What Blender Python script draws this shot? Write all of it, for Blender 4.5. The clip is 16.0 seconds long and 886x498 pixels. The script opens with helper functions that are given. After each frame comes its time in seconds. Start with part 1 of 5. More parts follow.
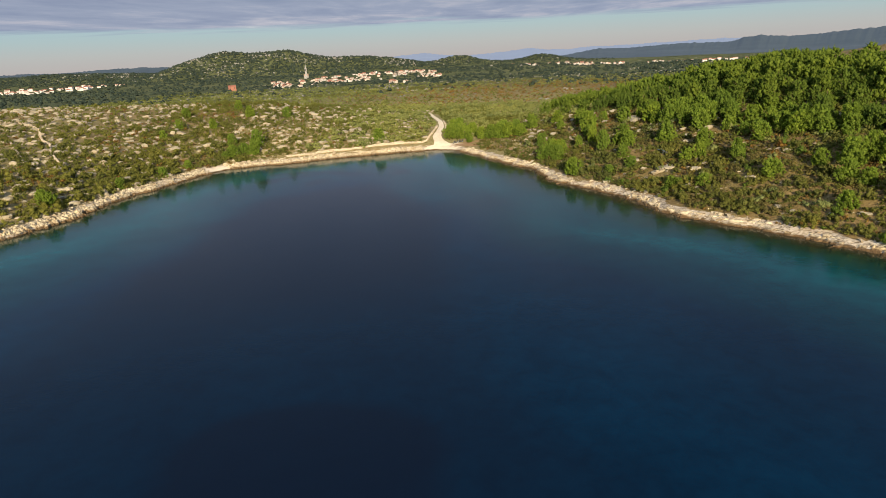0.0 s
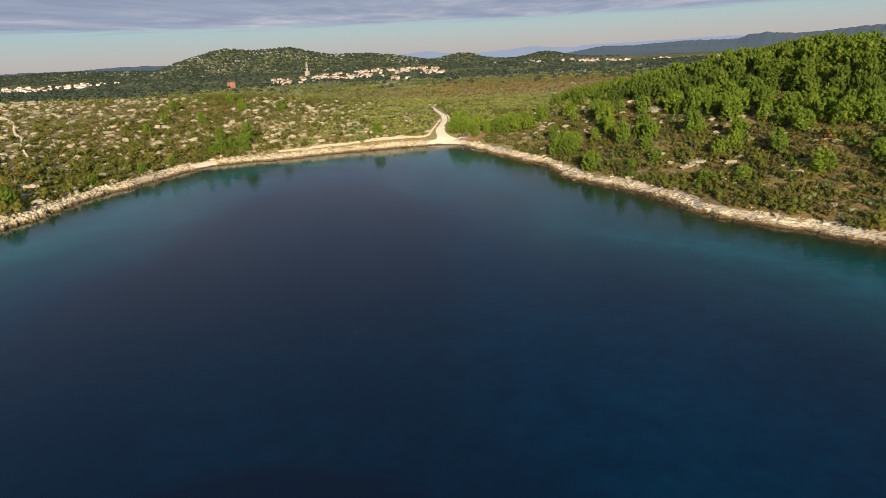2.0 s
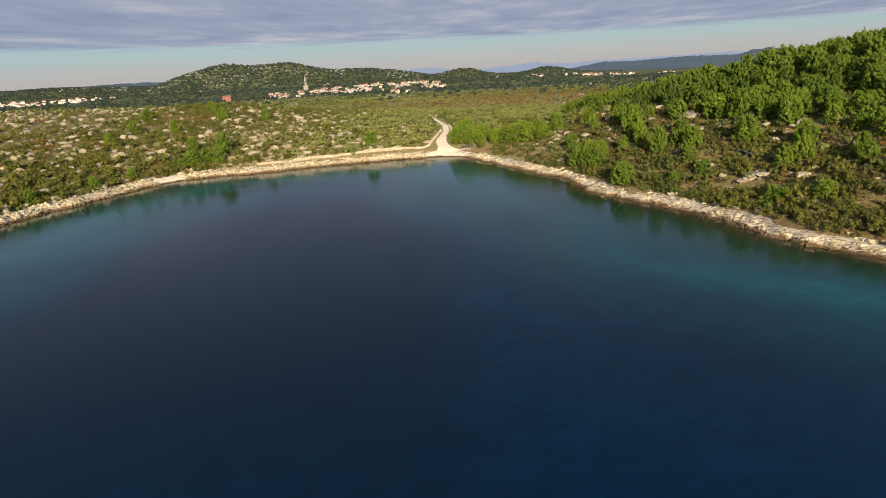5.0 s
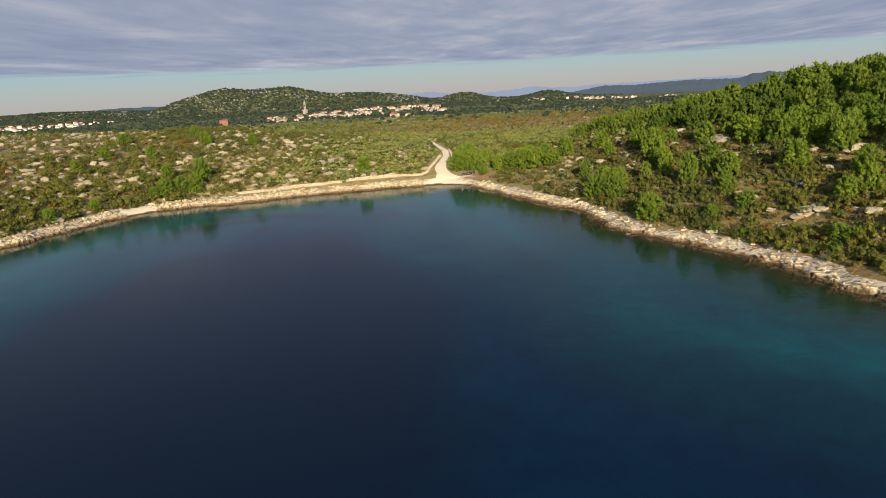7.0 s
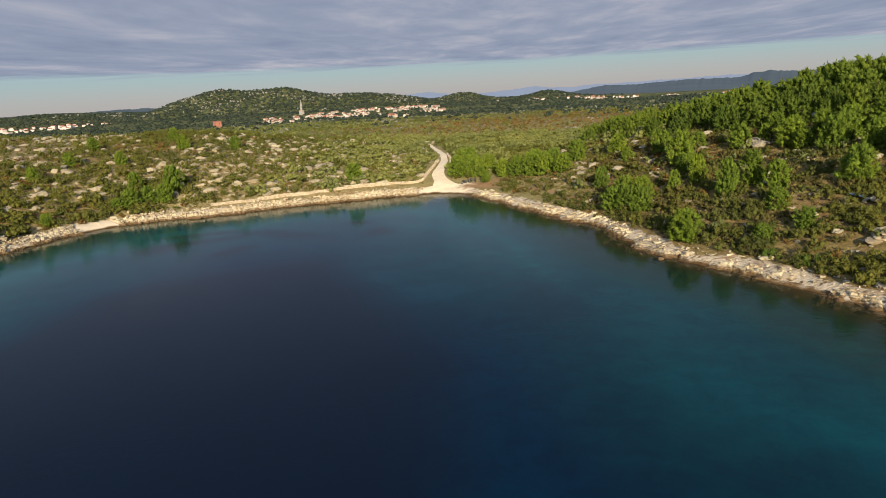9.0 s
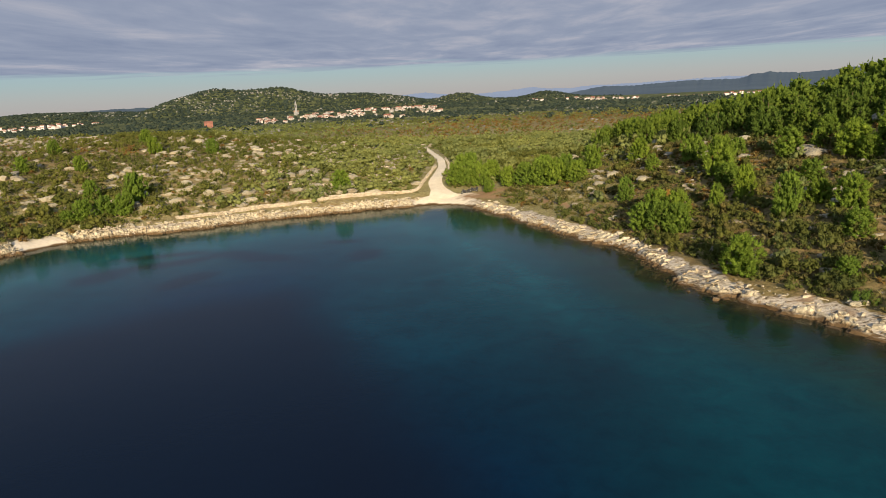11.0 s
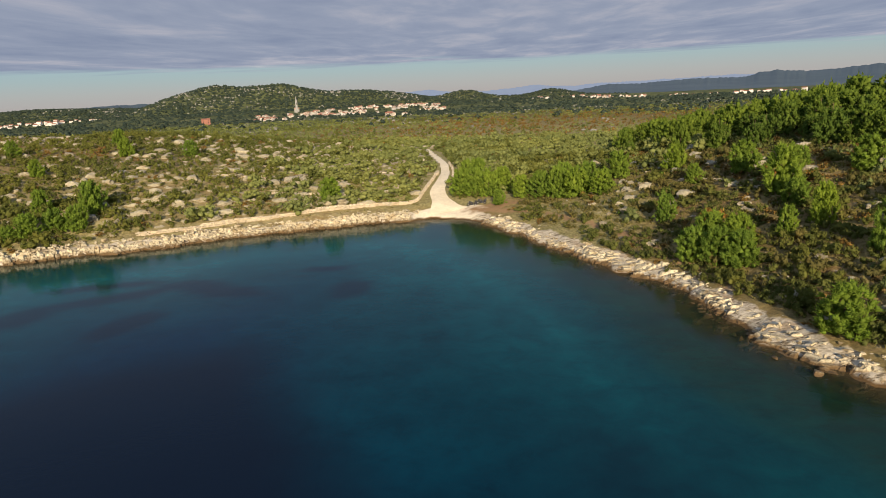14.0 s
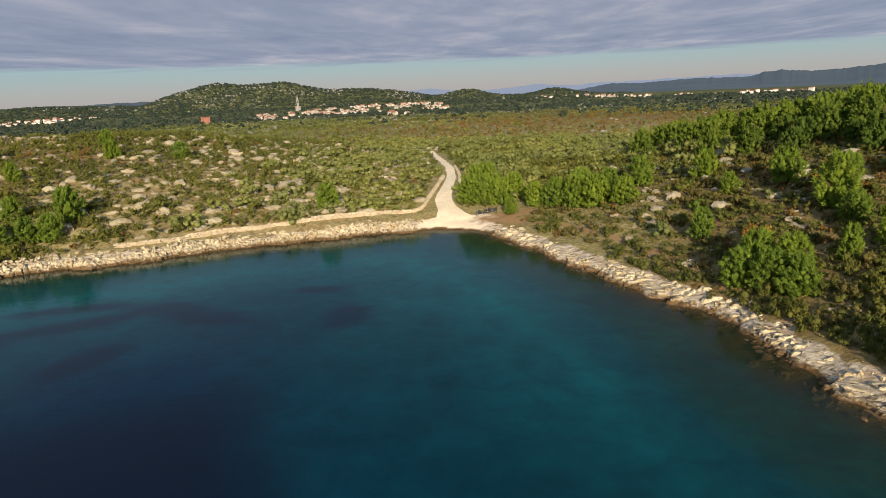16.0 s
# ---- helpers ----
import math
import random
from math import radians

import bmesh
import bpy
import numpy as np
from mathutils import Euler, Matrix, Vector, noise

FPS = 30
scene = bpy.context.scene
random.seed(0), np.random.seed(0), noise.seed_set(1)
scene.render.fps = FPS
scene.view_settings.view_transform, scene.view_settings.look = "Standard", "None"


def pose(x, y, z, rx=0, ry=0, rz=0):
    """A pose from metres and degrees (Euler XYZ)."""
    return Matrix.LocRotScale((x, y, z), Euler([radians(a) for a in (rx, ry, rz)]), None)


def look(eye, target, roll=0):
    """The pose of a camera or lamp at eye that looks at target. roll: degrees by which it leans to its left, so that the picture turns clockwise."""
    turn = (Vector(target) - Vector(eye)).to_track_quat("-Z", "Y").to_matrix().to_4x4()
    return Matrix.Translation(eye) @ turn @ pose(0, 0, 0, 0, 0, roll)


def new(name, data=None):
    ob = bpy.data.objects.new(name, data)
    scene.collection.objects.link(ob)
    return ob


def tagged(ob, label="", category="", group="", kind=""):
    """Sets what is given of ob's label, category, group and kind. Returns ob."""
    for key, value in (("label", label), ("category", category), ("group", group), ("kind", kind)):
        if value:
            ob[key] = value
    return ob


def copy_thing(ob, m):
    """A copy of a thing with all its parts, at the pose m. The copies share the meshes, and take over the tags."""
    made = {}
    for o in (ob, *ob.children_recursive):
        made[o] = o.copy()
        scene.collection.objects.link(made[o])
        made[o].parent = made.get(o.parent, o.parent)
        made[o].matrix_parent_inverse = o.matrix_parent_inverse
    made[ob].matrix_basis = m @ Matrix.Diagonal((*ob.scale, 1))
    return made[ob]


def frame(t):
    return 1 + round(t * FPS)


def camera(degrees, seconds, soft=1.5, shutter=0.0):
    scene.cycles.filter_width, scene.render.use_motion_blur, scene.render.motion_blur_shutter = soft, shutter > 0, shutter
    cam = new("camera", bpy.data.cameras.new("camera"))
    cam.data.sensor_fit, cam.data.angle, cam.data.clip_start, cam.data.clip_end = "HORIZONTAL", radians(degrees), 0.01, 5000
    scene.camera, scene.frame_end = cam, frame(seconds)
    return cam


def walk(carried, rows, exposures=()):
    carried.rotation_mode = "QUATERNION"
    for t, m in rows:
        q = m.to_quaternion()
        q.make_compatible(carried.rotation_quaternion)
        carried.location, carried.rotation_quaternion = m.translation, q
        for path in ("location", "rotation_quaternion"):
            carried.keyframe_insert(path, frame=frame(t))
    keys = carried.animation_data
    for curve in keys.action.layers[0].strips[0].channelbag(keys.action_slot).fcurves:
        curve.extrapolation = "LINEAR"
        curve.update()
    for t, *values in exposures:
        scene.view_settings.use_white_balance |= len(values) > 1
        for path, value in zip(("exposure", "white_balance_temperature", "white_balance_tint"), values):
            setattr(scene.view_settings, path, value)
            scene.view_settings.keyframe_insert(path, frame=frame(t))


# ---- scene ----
cam = camera(68.0, 16.0, soft=0.75)
PATH = [
    (0, (6.582, -25.37, 37.338), (6.431, -23.456, 36.781), -2.8),
    (0.5, (6.08, -20.763, 36.356), (5.928, -18.848, 35.797), -2.9),
    (1, (5.78, -16.187, 35.213), (5.624, -14.273, 34.654), -2.9),
    (1.5, (5.412, -11.435, 34.168), (5.253, -9.521, 33.61), -3.0),
    (2, (4.946, -7.089, 33.259), (4.786, -5.176, 32.699), -2.9),
    (2.5, (4.48, -2.264, 32.324), (4.319, -0.351, 31.763), -2.9),
    (3, (4.073, 2.851, 31.115), (3.911, 4.765, 30.558), -2.9),
    (3.5, (3.919, 8.328, 29.928), (3.754, 10.245, 29.381), -2.9),
    (4, (3.071, 13.464, 29.065), (2.911, 15.384, 28.528), -3.0),
    (4.2, (2.67, 15.253, 28.869), (2.512, 17.174, 28.334), -2.9),
    (6.5, (2.297, 39.503, 26.76), (2.126, 41.443, 26.305), -3.1),
    (7, (1.419, 44.479, 26.87), (1.256, 46.422, 26.424), -3.0),
    (7.5, (1.072, 49.604, 26.756), (0.91, 51.547, 26.311), -3.1),
    (8, (0.786, 54.85, 26.617), (0.625, 56.794, 26.173), -3.1),
    (8.5, (0.651, 60.267, 26.771), (0.489, 62.209, 26.324), -3.2),
    (9, (0.38, 65.417, 26.643), (0.218, 67.36, 26.198), -3.2),
    (11.3, (-1.427, 90.075, 26.329), (-1.579, 92.02, 25.885), -3.0),
    (11.5, (-1.194, 91.675, 26.362), (-1.349, 93.618, 25.915), -3.1),
    (12, (-1.375, 95.538, 26.397), (-1.53, 97.481, 25.948), -3.0),
    (12.5, (-1.72, 99.217, 26.326), (-1.875, 101.16, 25.877), -3.0),
    (13, (-2.084, 102.902, 26.5), (-2.239, 104.845, 26.05), -3.0),
    (13.5, (-2.586, 106.431, 26.516), (-2.743, 108.373, 26.065), -2.9),
    (14, (-2.962, 109.92, 26.557), (-3.123, 111.862, 26.106), -2.8),
    (14.5, (-3.41, 113.104, 26.616), (-3.572, 115.046, 26.163), -2.8),
    (15, (-3.847, 116.309, 26.565), (-4.012, 118.251, 26.113), -2.7),
    (15.5, (-4.208, 119.182, 26.679), (-4.375, 121.123, 26.225), -2.7),
    (16, (-4.862, 121.956, 26.784), (-5.028, 123.896, 26.33), -2.6),
]
walk(cam, [(t, look(eye, target, roll)) for t, eye, target, roll in PATH], [(0.0, 0.55), (6.5, 0.50), (9.0, 0.42), (12.0, 0.40), (16.0, 0.38)])

# ---- daylight ----
SUN_AZ, SUN_EL = radians(173), radians(16)  # azimuth from +y towards +x
to_sun = Vector((math.sin(SUN_AZ) * math.cos(SUN_EL), math.cos(SUN_AZ) * math.cos(SUN_EL), math.sin(SUN_EL)))
sun_data = bpy.data.lights.new("sun", "SUN")
sun_data.energy, sun_data.angle, sun_data.color = 5.8, radians(0.6), (1.0, 0.81, 0.56)
sun = new("sun", sun_data)
sun.matrix_world = look(tuple(to_sun * 400), (0, 0, 0))

world = bpy.data.worlds.new("world")
scene.world = world
world.use_nodes = True
wt = world.node_tree
wt.nodes.clear()


def ramp(tree, source, stops, smooth=False):
    n = tree.nodes.new("ShaderNodeValToRGB")
    if smooth:
        n.color_ramp.interpolation = "EASE"
    el = n.color_ramp.elements
    while len(el) < len(stops):
        el.new(0.5)
    for e, (at, col) in zip(el, stops):
        e.position, e.color = at, (*col, 1) if len(col) == 3 else col
    tree.links.new(source, n.inputs["Fac"])
    return n.outputs["Color"]


def mix(tree, fac, a, b, how="MIX"):
    n = tree.nodes.new("ShaderNodeMix")
    n.data_type, n.blend_type = "RGBA", how
    for socket, value in ((n.inputs[0], fac), (n.inputs[6], a), (n.inputs[7], b)):
        if isinstance(value, bpy.types.NodeSocket):
            tree.links.new(value, socket)
        elif isinstance(value, (int, float)):
            socket.default_value = value
        else:
            socket.default_value = (*value, 1)
    return n.outputs[2]


def maths(tree, how, a, b=0.0, clamp=False):
    n = tree.nodes.new("ShaderNodeMath")
    n.operation, n.use_clamp = how, clamp
    for socket, value in ((n.inputs[0], a), (n.inputs[1], b)):
        if isinstance(value, bpy.types.NodeSocket):
            tree.links.new(value, socket)
        else:
            socket.default_value = value
    return n.outputs[0]


def noise_tex(tree, vector, scale, detail=4.0, rough=0.55, distort=0.0):
    n = tree.nodes.new("ShaderNodeTexNoise")
    n.inputs["Scale"].default_value, n.inputs["Detail"].default_value = scale, detail
    n.inputs["Roughness"].default_value, n.inputs["Distortion"].default_value = rough, distort
    if vector is not None:
        tree.links.new(vector, n.inputs["Vector"])
    return n.outputs["Fac"]


def stretched(tree, vector, scale, turn=(0, 0, 0)):
    n = tree.nodes.new("ShaderNodeMapping")
    n.inputs["Scale"].default_value, n.inputs["Rotation"].default_value = scale, turn
    tree.links.new(vector, n.inputs["Vector"])
    return n.outputs["Vector"]


sky = wt.nodes.new("ShaderNodeTexSky")
sky.sky_type, sky.sun_disc = "NISHITA", False
sky.sun_elevation, sky.sun_rotation = SUN_EL, SUN_AZ
sky.air_density, sky.dust_density, sky.ozone_density = 1.0, 1.6, 1.0
coords = wt.nodes.new("ShaderNodeTexCoord")
split = wt.nodes.new("ShaderNodeSeparateXYZ")
wt.links.new(coords.outputs["Generated"], split.inputs[0])
# A grey cloud deck overhead; its far edge hangs a few degrees above the horizon.
up = maths(wt, "MAXIMUM", split.outputs["Z"], 0.012)
flat = wt.nodes.new("ShaderNodeCombineXYZ")
wt.links.new(maths(wt, "DIVIDE", split.outputs["X"], up), flat.inputs[0])
wt.links.new(maths(wt, "DIVIDE", split.outputs["Y"], up), flat.inputs[1])
deck = flat.outputs[0]
wob = noise_tex(wt, stretched(wt, deck, (0.22, 0.5, 1)), 1.0, 4, 0.55)
edge = maths(wt, "ADD", maths(wt, "MULTIPLY", split.outputs["X"], 0.006), split.outputs["Z"])
edge = maths(wt, "ADD", edge, maths(wt, "MULTIPLY", maths(wt, "SUBTRACT", wob, 0.5), 0.02))
cover = mix(wt, 1.0, ramp(wt, edge, [(0.046, (0, 0, 0)), (0.055, (1, 1, 1))], True), ramp(wt, split.outputs["Z"], [(0.17, (1, 1, 1)), (0.42, (0.0, 0.0, 0.0))]), "MULTIPLY")
broad = noise_tex(wt, stretched(wt, deck, (0.16, 0.16, 1), (0, 0, 0.12)), 1.0, 3, 0.5, 0.4)
fine = noise_tex(wt, stretched(wt, deck, (0.95, 0.42, 1), (0, 0, 0.10)), 1.0, 6, 0.58, 0.3)
streak = maths(wt, "ADD", maths(wt, "MULTIPLY", broad, 0.45), maths(wt, "MULTIPLY", fine, 0.55))
cloud = ramp(wt, streak, [(0.36, (0.255, 0.305, 0.43)), (0.50, (0.33, 0.375, 0.49)), (0.60, (0.45, 0.465, 0.55)), (0.70, (0.64, 0.62, 0.66))])
low = ramp(wt, split.outputs["Z"], [(0.0, (0.60, 0.53, 0.52)), (0.022, (0.545, 0.56, 0.57)), (0.042, (0.44, 0.58, 0.63)), (0.07, (0.36, 0.57, 0.70)), (0.22, (0.25, 0.355, 0.54)), (0.6, (0.38, 0.475, 0.65))])
clear = mix(wt, 0.75, mix(wt, 1.0, sky.outputs[0], (0.085, 0.085, 0.085), "MULTIPLY"), low)
skyc = mix(wt, cover, clear, cloud)
bg = wt.nodes.new("ShaderNodeBackground")
bg.inputs["Strength"].default_value = 0.69
wt.links.new(skyc, bg.inputs["Color"])
wt.links.new(bg.outputs[0], wt.nodes.new("ShaderNodeOutputWorld").inputs["Surface"])


# ---- materials ----
def material(name):
    m = bpy.data.materials.new(name)
    m.use_nodes = True
    t = m.node_tree
    b = t.nodes["Principled BSDF"]
    return m, t, b


def bump(tree, bsdf, height, strength, distance):
    n = tree.nodes.new("ShaderNodeBump")
    n.inputs["Strength"].default_value, n.inputs["Distance"].default_value = strength, distance
    tree.links.new(height, n.inputs["Height"])
    tree.links.new(n.outputs[0], bsdf.inputs["Normal"])


def world_place(tree):
    return tree.nodes.new("ShaderNodeNewGeometry").outputs["Position"]


def attr(tree, name):
    n = tree.nodes.new("ShaderNodeAttribute")
    n.attribute_name = name
    return n.outputs["Fac"]


def island(tree):
    return tree.nodes.new("ShaderNodeNewGeometry").outputs["Random Per Island"]


def per_thing(tree):
    return tree.nodes.new("ShaderNodeObjectInfo").outputs["Random"]


def foliage(name, dark, mid, light, through_light=0.25, clump_scale=0.9):
    """Leaves: colour varies from thing to thing and from tuft to tuft; a part of the light passes through."""
    m, t, b = material(name)
    t.nodes.remove(b)
    tuft = mix(t, 1.0, ramp(t, island(t), [(0.0, dark), (0.55, mid), (1.0, light)]), ramp(t, noise_tex(t, world_place(t), clump_scale, 2), [(0.34, (0.74, 0.77, 0.77)), (0.62, (1.16, 1.14, 1.09))]), "MULTIPLY")
    broad = noise_tex(t, world_place(t), 0.045, 3)
    tint = ramp(t, broad, [(0.35, (0.88, 0.92, 0.92)), (0.65, (1.12, 1.08, 0.92))])
    each = ramp(t, per_thing(t), [(0.0, (0.86, 0.89, 0.94)), (0.5, (1, 1, 1)), (1.0, (1.09, 1.05, 0.93))])
    col = mix(t, 1.0, mix(t, 1.0, tuft, tint, "MULTIPLY"), each, "MULTIPLY")
    d, tr, mx = t.nodes.new("ShaderNodeBsdfDiffuse"), t.nodes.new("ShaderNodeBsdfTranslucent"), t.nodes.new("ShaderNodeMixShader")
    t.links.new(col, d.inputs["Color"])
    t.links.new(mix(t, 1.0, col, (1.15, 1.2, 0.6), "MULTIPLY"), tr.inputs["Color"])
    mx.inputs[0].default_value = through_light
    t.links.new(d.outputs[0], mx.inputs[1])
    t.links.new(tr.outputs[0], mx.inputs[2])
    t.links.new(mx.outputs[0], t.nodes["Material Output"].inputs["Surface"])
    return m


PINE = foliage("pine_needles", (0.118, 0.174, 0.036), (0.142, 0.204, 0.043), (0.168, 0.234, 0.050), 0.48, 0.5)
# pine colour scaled up by about a third, for trees nearest the shore
PALE_PINE = foliage("pale_pine_needles", (0.160, 0.232, 0.042), (0.190, 0.272, 0.050), (0.222, 0.306, 0.058), 0.46, 0.5)
SCRUB = foliage("scrub_leaves", (0.124, 0.134, 0.040), (0.142, 0.152, 0.046), (0.164, 0.172, 0.054), 0.38, 0.22)
BERRY = foliage("turning_leaves", (0.20, 0.095, 0.03), (0.25, 0.135, 0.038), (0.30, 0.19, 0.05), 0.2)
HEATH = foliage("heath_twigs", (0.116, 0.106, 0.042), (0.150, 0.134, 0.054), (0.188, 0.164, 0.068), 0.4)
OLIVE = foliage("olive_leaves", (0.184, 0.208, 0.078), (0.206, 0.230, 0.088), (0.226, 0.250, 0.100), 0.28, 0.22)
RUSSET = foliage("autumn_leaves", (0.125, 0.076, 0.028), (0.18, 0.110, 0.038), (0.25, 0.155, 0.052), 0.2)
DRYGRASS = foliage("dry_grass", (0.11, 0.10, 0.035), (0.18, 0.155, 0.06), (0.26, 0.22, 0.095), 0.2)


def stone(name, pale, grey, warm, size=1.0, wet=False):
    """Weathered limestone: pale faces, grey lichen, warm iron stains; below the tide mark dark algae."""
    m, t, b = material(name)
    p = world_place(t)
    a = noise_tex(t, p, 0.9 * size, 6, 0.6)
    c = noise_tex(t, p, 6.0 * size, 5, 0.6)
    col = mix(t, ramp(t, a, [(0.35, (0, 0, 0)), (0.65, (1, 1, 1))]), pale, grey)
    col = mix(t, ramp(t, noise_tex(t, p, 0.35, 4), [(0.5, (0, 0, 0)), (0.72, (1, 1, 1))]), col, warm)
    each = ramp(t, per_thing(t), [(0, (0.8, 0.8, 0.8)), (1, (1.12, 1.1, 1.06))])
    col = mix(t, 1.0, col, each, "MULTIPLY")
    col = mix(t, 1.0, col, ramp(t, island(t), [(0, (0.78, 0.77, 0.76)), (1, (1.1, 1.08, 1.04))]), "MULTIPLY")
    col = mix(t, 1.0, col, ramp(t, c, [(0.3, (0.72, 0.70, 0.68)), (0.55, (1.05, 1.05, 1.05))]), "MULTIPLY")
    b.inputs["Roughness"].default_value = 0.9
    if wet:
        grain = noise_tex(t, stretched(t, stretched(t, p, (1, 1, 1), (0, 0, 0.62)), (0.42, 2.3, 2.2)), 1.0, 5, 0.6, 0.4)
        col = mix(t, 1.0, col, ramp(t, grain, [(0.38, (0.34, 0.30, 0.25)), (0.49, (0.95, 0.95, 0.95)), (0.60, (1.08, 1.08, 1.08))]), "MULTIPLY")
        s = t.nodes.new("ShaderNodeSeparateXYZ")
        t.links.new(p, s.inputs[0])
        height = maths(t, "ADD", s.outputs["Z"], maths(t, "MULTIPLY", maths(t, "SUBTRACT", a, 0.5), 1.5))
        damp = ramp(t, height, [(0.28, (1, 1, 1)), (0.72, (0, 0, 0))])
        col = mix(t, damp, col, (0.125, 0.078, 0.034))
    t.links.new(col, b.inputs["Base Color"])
    bump(t, b, maths(t, "ADD", c, a), 0.8, 0.22)
    return m


SHORE_ROCK = stone("shore_limestone", (0.65, 0.59, 0.45), (0.36, 0.33, 0.25), (0.42, 0.335, 0.20), 1.0, True)
KARST_ROCK = stone("hill_limestone", (0.34, 0.34, 0.335), (0.24, 0.24, 0.235), (0.27, 0.26, 0.24), 0.2)
FIELD_ROCK = stone("field_limestone", (0.39, 0.36, 0.275), (0.27, 0.255, 0.20), (0.30, 0.25, 0.165), 1.6)
WALL_ROCK = stone("wall_limestone", (0.60, 0.53, 0.42), (0.46, 0.41, 0.33), (0.50, 0.41, 0.29), 2.0)


def plain(name, col, rough=0.8, metal=0.0, spread=0.25, scale=1.5):
    m, t, b = material(name)
    n = noise_tex(t, world_place(t), scale, 5)
    c = mix(t, 1.0, col, ramp(t, n, [(0.3, (1 - spread,) * 3), (0.7, (1 + spread,) * 3)]), "MULTIPLY")
    t.links.new(c, b.inputs["Base Color"])
    b.inputs["Roughness"].default_value, b.inputs["Metallic"].default_value = rough, metal
    return m


BARK = plain("pine_bark", (0.13, 0.085, 0.055), 0.95, 0, 0.35, 3)
WHITE_WALL = plain("white_render", (0.56, 0.54, 0.52), 0.9, 0, 0.12, 0.3)
CREAM_WALL = plain("cream_render", (0.44, 0.39, 0.34), 0.9, 0, 0.12, 0.3)
RED_WALL = plain("red_render", (0.27, 0.118, 0.085), 0.9, 0, 0.12, 0.3)
STONE_WALL = plain("grey_stonework", (0.37, 0.36, 0.345), 0.9, 0, 0.2, 0.8)
CHURCH_STONE = plain("weathered_church_stone", (0.25, 0.25, 0.25), 0.9, 0, 0.2, 0.8)
ROOF_TILE = plain("clay_roof_tiles", (0.285, 0.118, 0.080), 0.9, 0, 0.3, 1.2)
ROOF_OLD = plain("weathered_roof_tiles", (0.30, 0.21, 0.16), 0.9, 0, 0.3, 1.2)
GLASS_DARK = plain("window_glass", (0.03, 0.035, 0.04), 0.15, 0, 0.1)
TYRE = plain("tyre_rubber", (0.02, 0.02, 0.02), 0.85)
DARK_PAINT = plain("dark_paint", (0.025, 0.025, 0.03), 0.3)
STEEL = plain("bare_steel", (0.5, 0.5, 0.5), 0.35, 1.0)
LEATHER = plain("black_seat", (0.03, 0.028, 0.026), 0.7)
LAMP_GLASS = plain("lamp_glass", (0.45, 0.45, 0.44), 0.1)

# The ground: stony red-brown soil with dry grass, pale rock by the shore, dark scrub on the far plain.
GROUND, t, b = material("stony_ground")
p = world_place(t)
n_big, n_mid, n_fine = noise_tex(t, p, 0.035, 5), noise_tex(t, p, 0.30, 6, 0.6), noise_tex(t, p, 2.2, 5, 0.65)
soil = ramp(t, n_mid, [(0.30, (0.170, 0.106, 0.050)), (0.48, (0.232, 0.160, 0.070)), (0.62, (0.212, 0.164, 0.068)), (0.78, (0.31, 0.255, 0.155))])
grass = ramp(t, n_fine, [(0.3, (0.115, 0.098, 0.036)), (0.7, (0.24, 0.187, 0.076))])
near = mix(t, ramp(t, n_big, [(0.38, (0.15, 0.15, 0.15)), (0.62, (0.8, 0.8, 0.8))]), soil, grass)
pale_soil = ramp(t, n_mid, [(0.30, (0.25, 0.175, 0.082)), (0.50, (0.345, 0.285, 0.142)), (0.75, (0.47, 0.405, 0.26))])
near = mix(t, maths(t, "MULTIPLY", attr(t, "pale"), ramp(t, noise_tex(t, p, 0.09, 4), [(0.30, (0.25, 0.25, 0.25)), (0.60, (0.95, 0.95, 0.95))])), near, pale_soil)
near = mix(t, maths(t, "MULTIPLY", attr(t, "grassy"), ramp(t, n_mid, [(0.3, (0.6, 0.6, 0.6)), (0.65, (1, 1, 1))])), near, ramp(t, n_fine, [(0.3, (0.19, 0.185, 0.066)), (0.5, (0.28, 0.25, 0.105)), (0.7, (0.40, 0.335, 0.18))]))
near = mix(t, ramp(t, noise_tex(t, p, 0.75, 5, 0.7), [(0.60, (0, 0, 0)), (0.70, (0.8, 0.8, 0.8))]), near, (0.40, 0.36, 0.28))
near = mix(t, 1.0, near, ramp(t, noise_tex(t, p, 1.1, 5, 0.7), [(0.34, (0.70, 0.69, 0.67)), (0.60, (1.12, 1.11, 1.08))]), "MULTIPLY")
far_patch = noise_tex(t, p, 0.011, 8, 0.66)
far = ramp(t, far_patch, [(0.36, (0.058, 0.074, 0.033)), (0.50, (0.098, 0.114, 0.048)), (0.62, (0.128, 0.136, 0.058)), (0.74, (0.175, 0.168, 0.095))])
far = mix(t, 1.0, far, ramp(t, noise_tex(t, p, 0.09, 6, 0.7), [(0.35, (0.5, 0.55, 0.5)), (0.65, (1.3, 1.25, 1.2))]), "MULTIPLY")
karst = ramp(t, noise_tex(t, p, 0.035, 9, 0.75), [(0.60, (0, 0, 0)), (0.655, (1, 1, 1))])
far = mix(t, maths(t, "MULTIPLY", karst, attr(t, "karst")), far, (0.42, 0.40, 0.36))
far = mix(t, maths(t, "MULTIPLY", attr(t, "autumn"), ramp(t, n_big, [(0.3, (0.1, 0.1, 0.1)), (0.6, (1, 1, 1))])), far, (0.205, 0.130, 0.052))
col = mix(t, attr(t, "far"), near, far)
beds = noise_tex(t, stretched(t, p, (0.45, 1.9, 2.6), (0, 0, 0.1)), 1.0, 6, 0.62, 0.5)
rock = ramp(t, beds, [(0.36, (0.13, 0.10, 0.065)), (0.43, (0.36, 0.30, 0.22)), (0.54, (0.56, 0.49, 0.38)), (0.68, (0.64, 0.57, 0.46))])
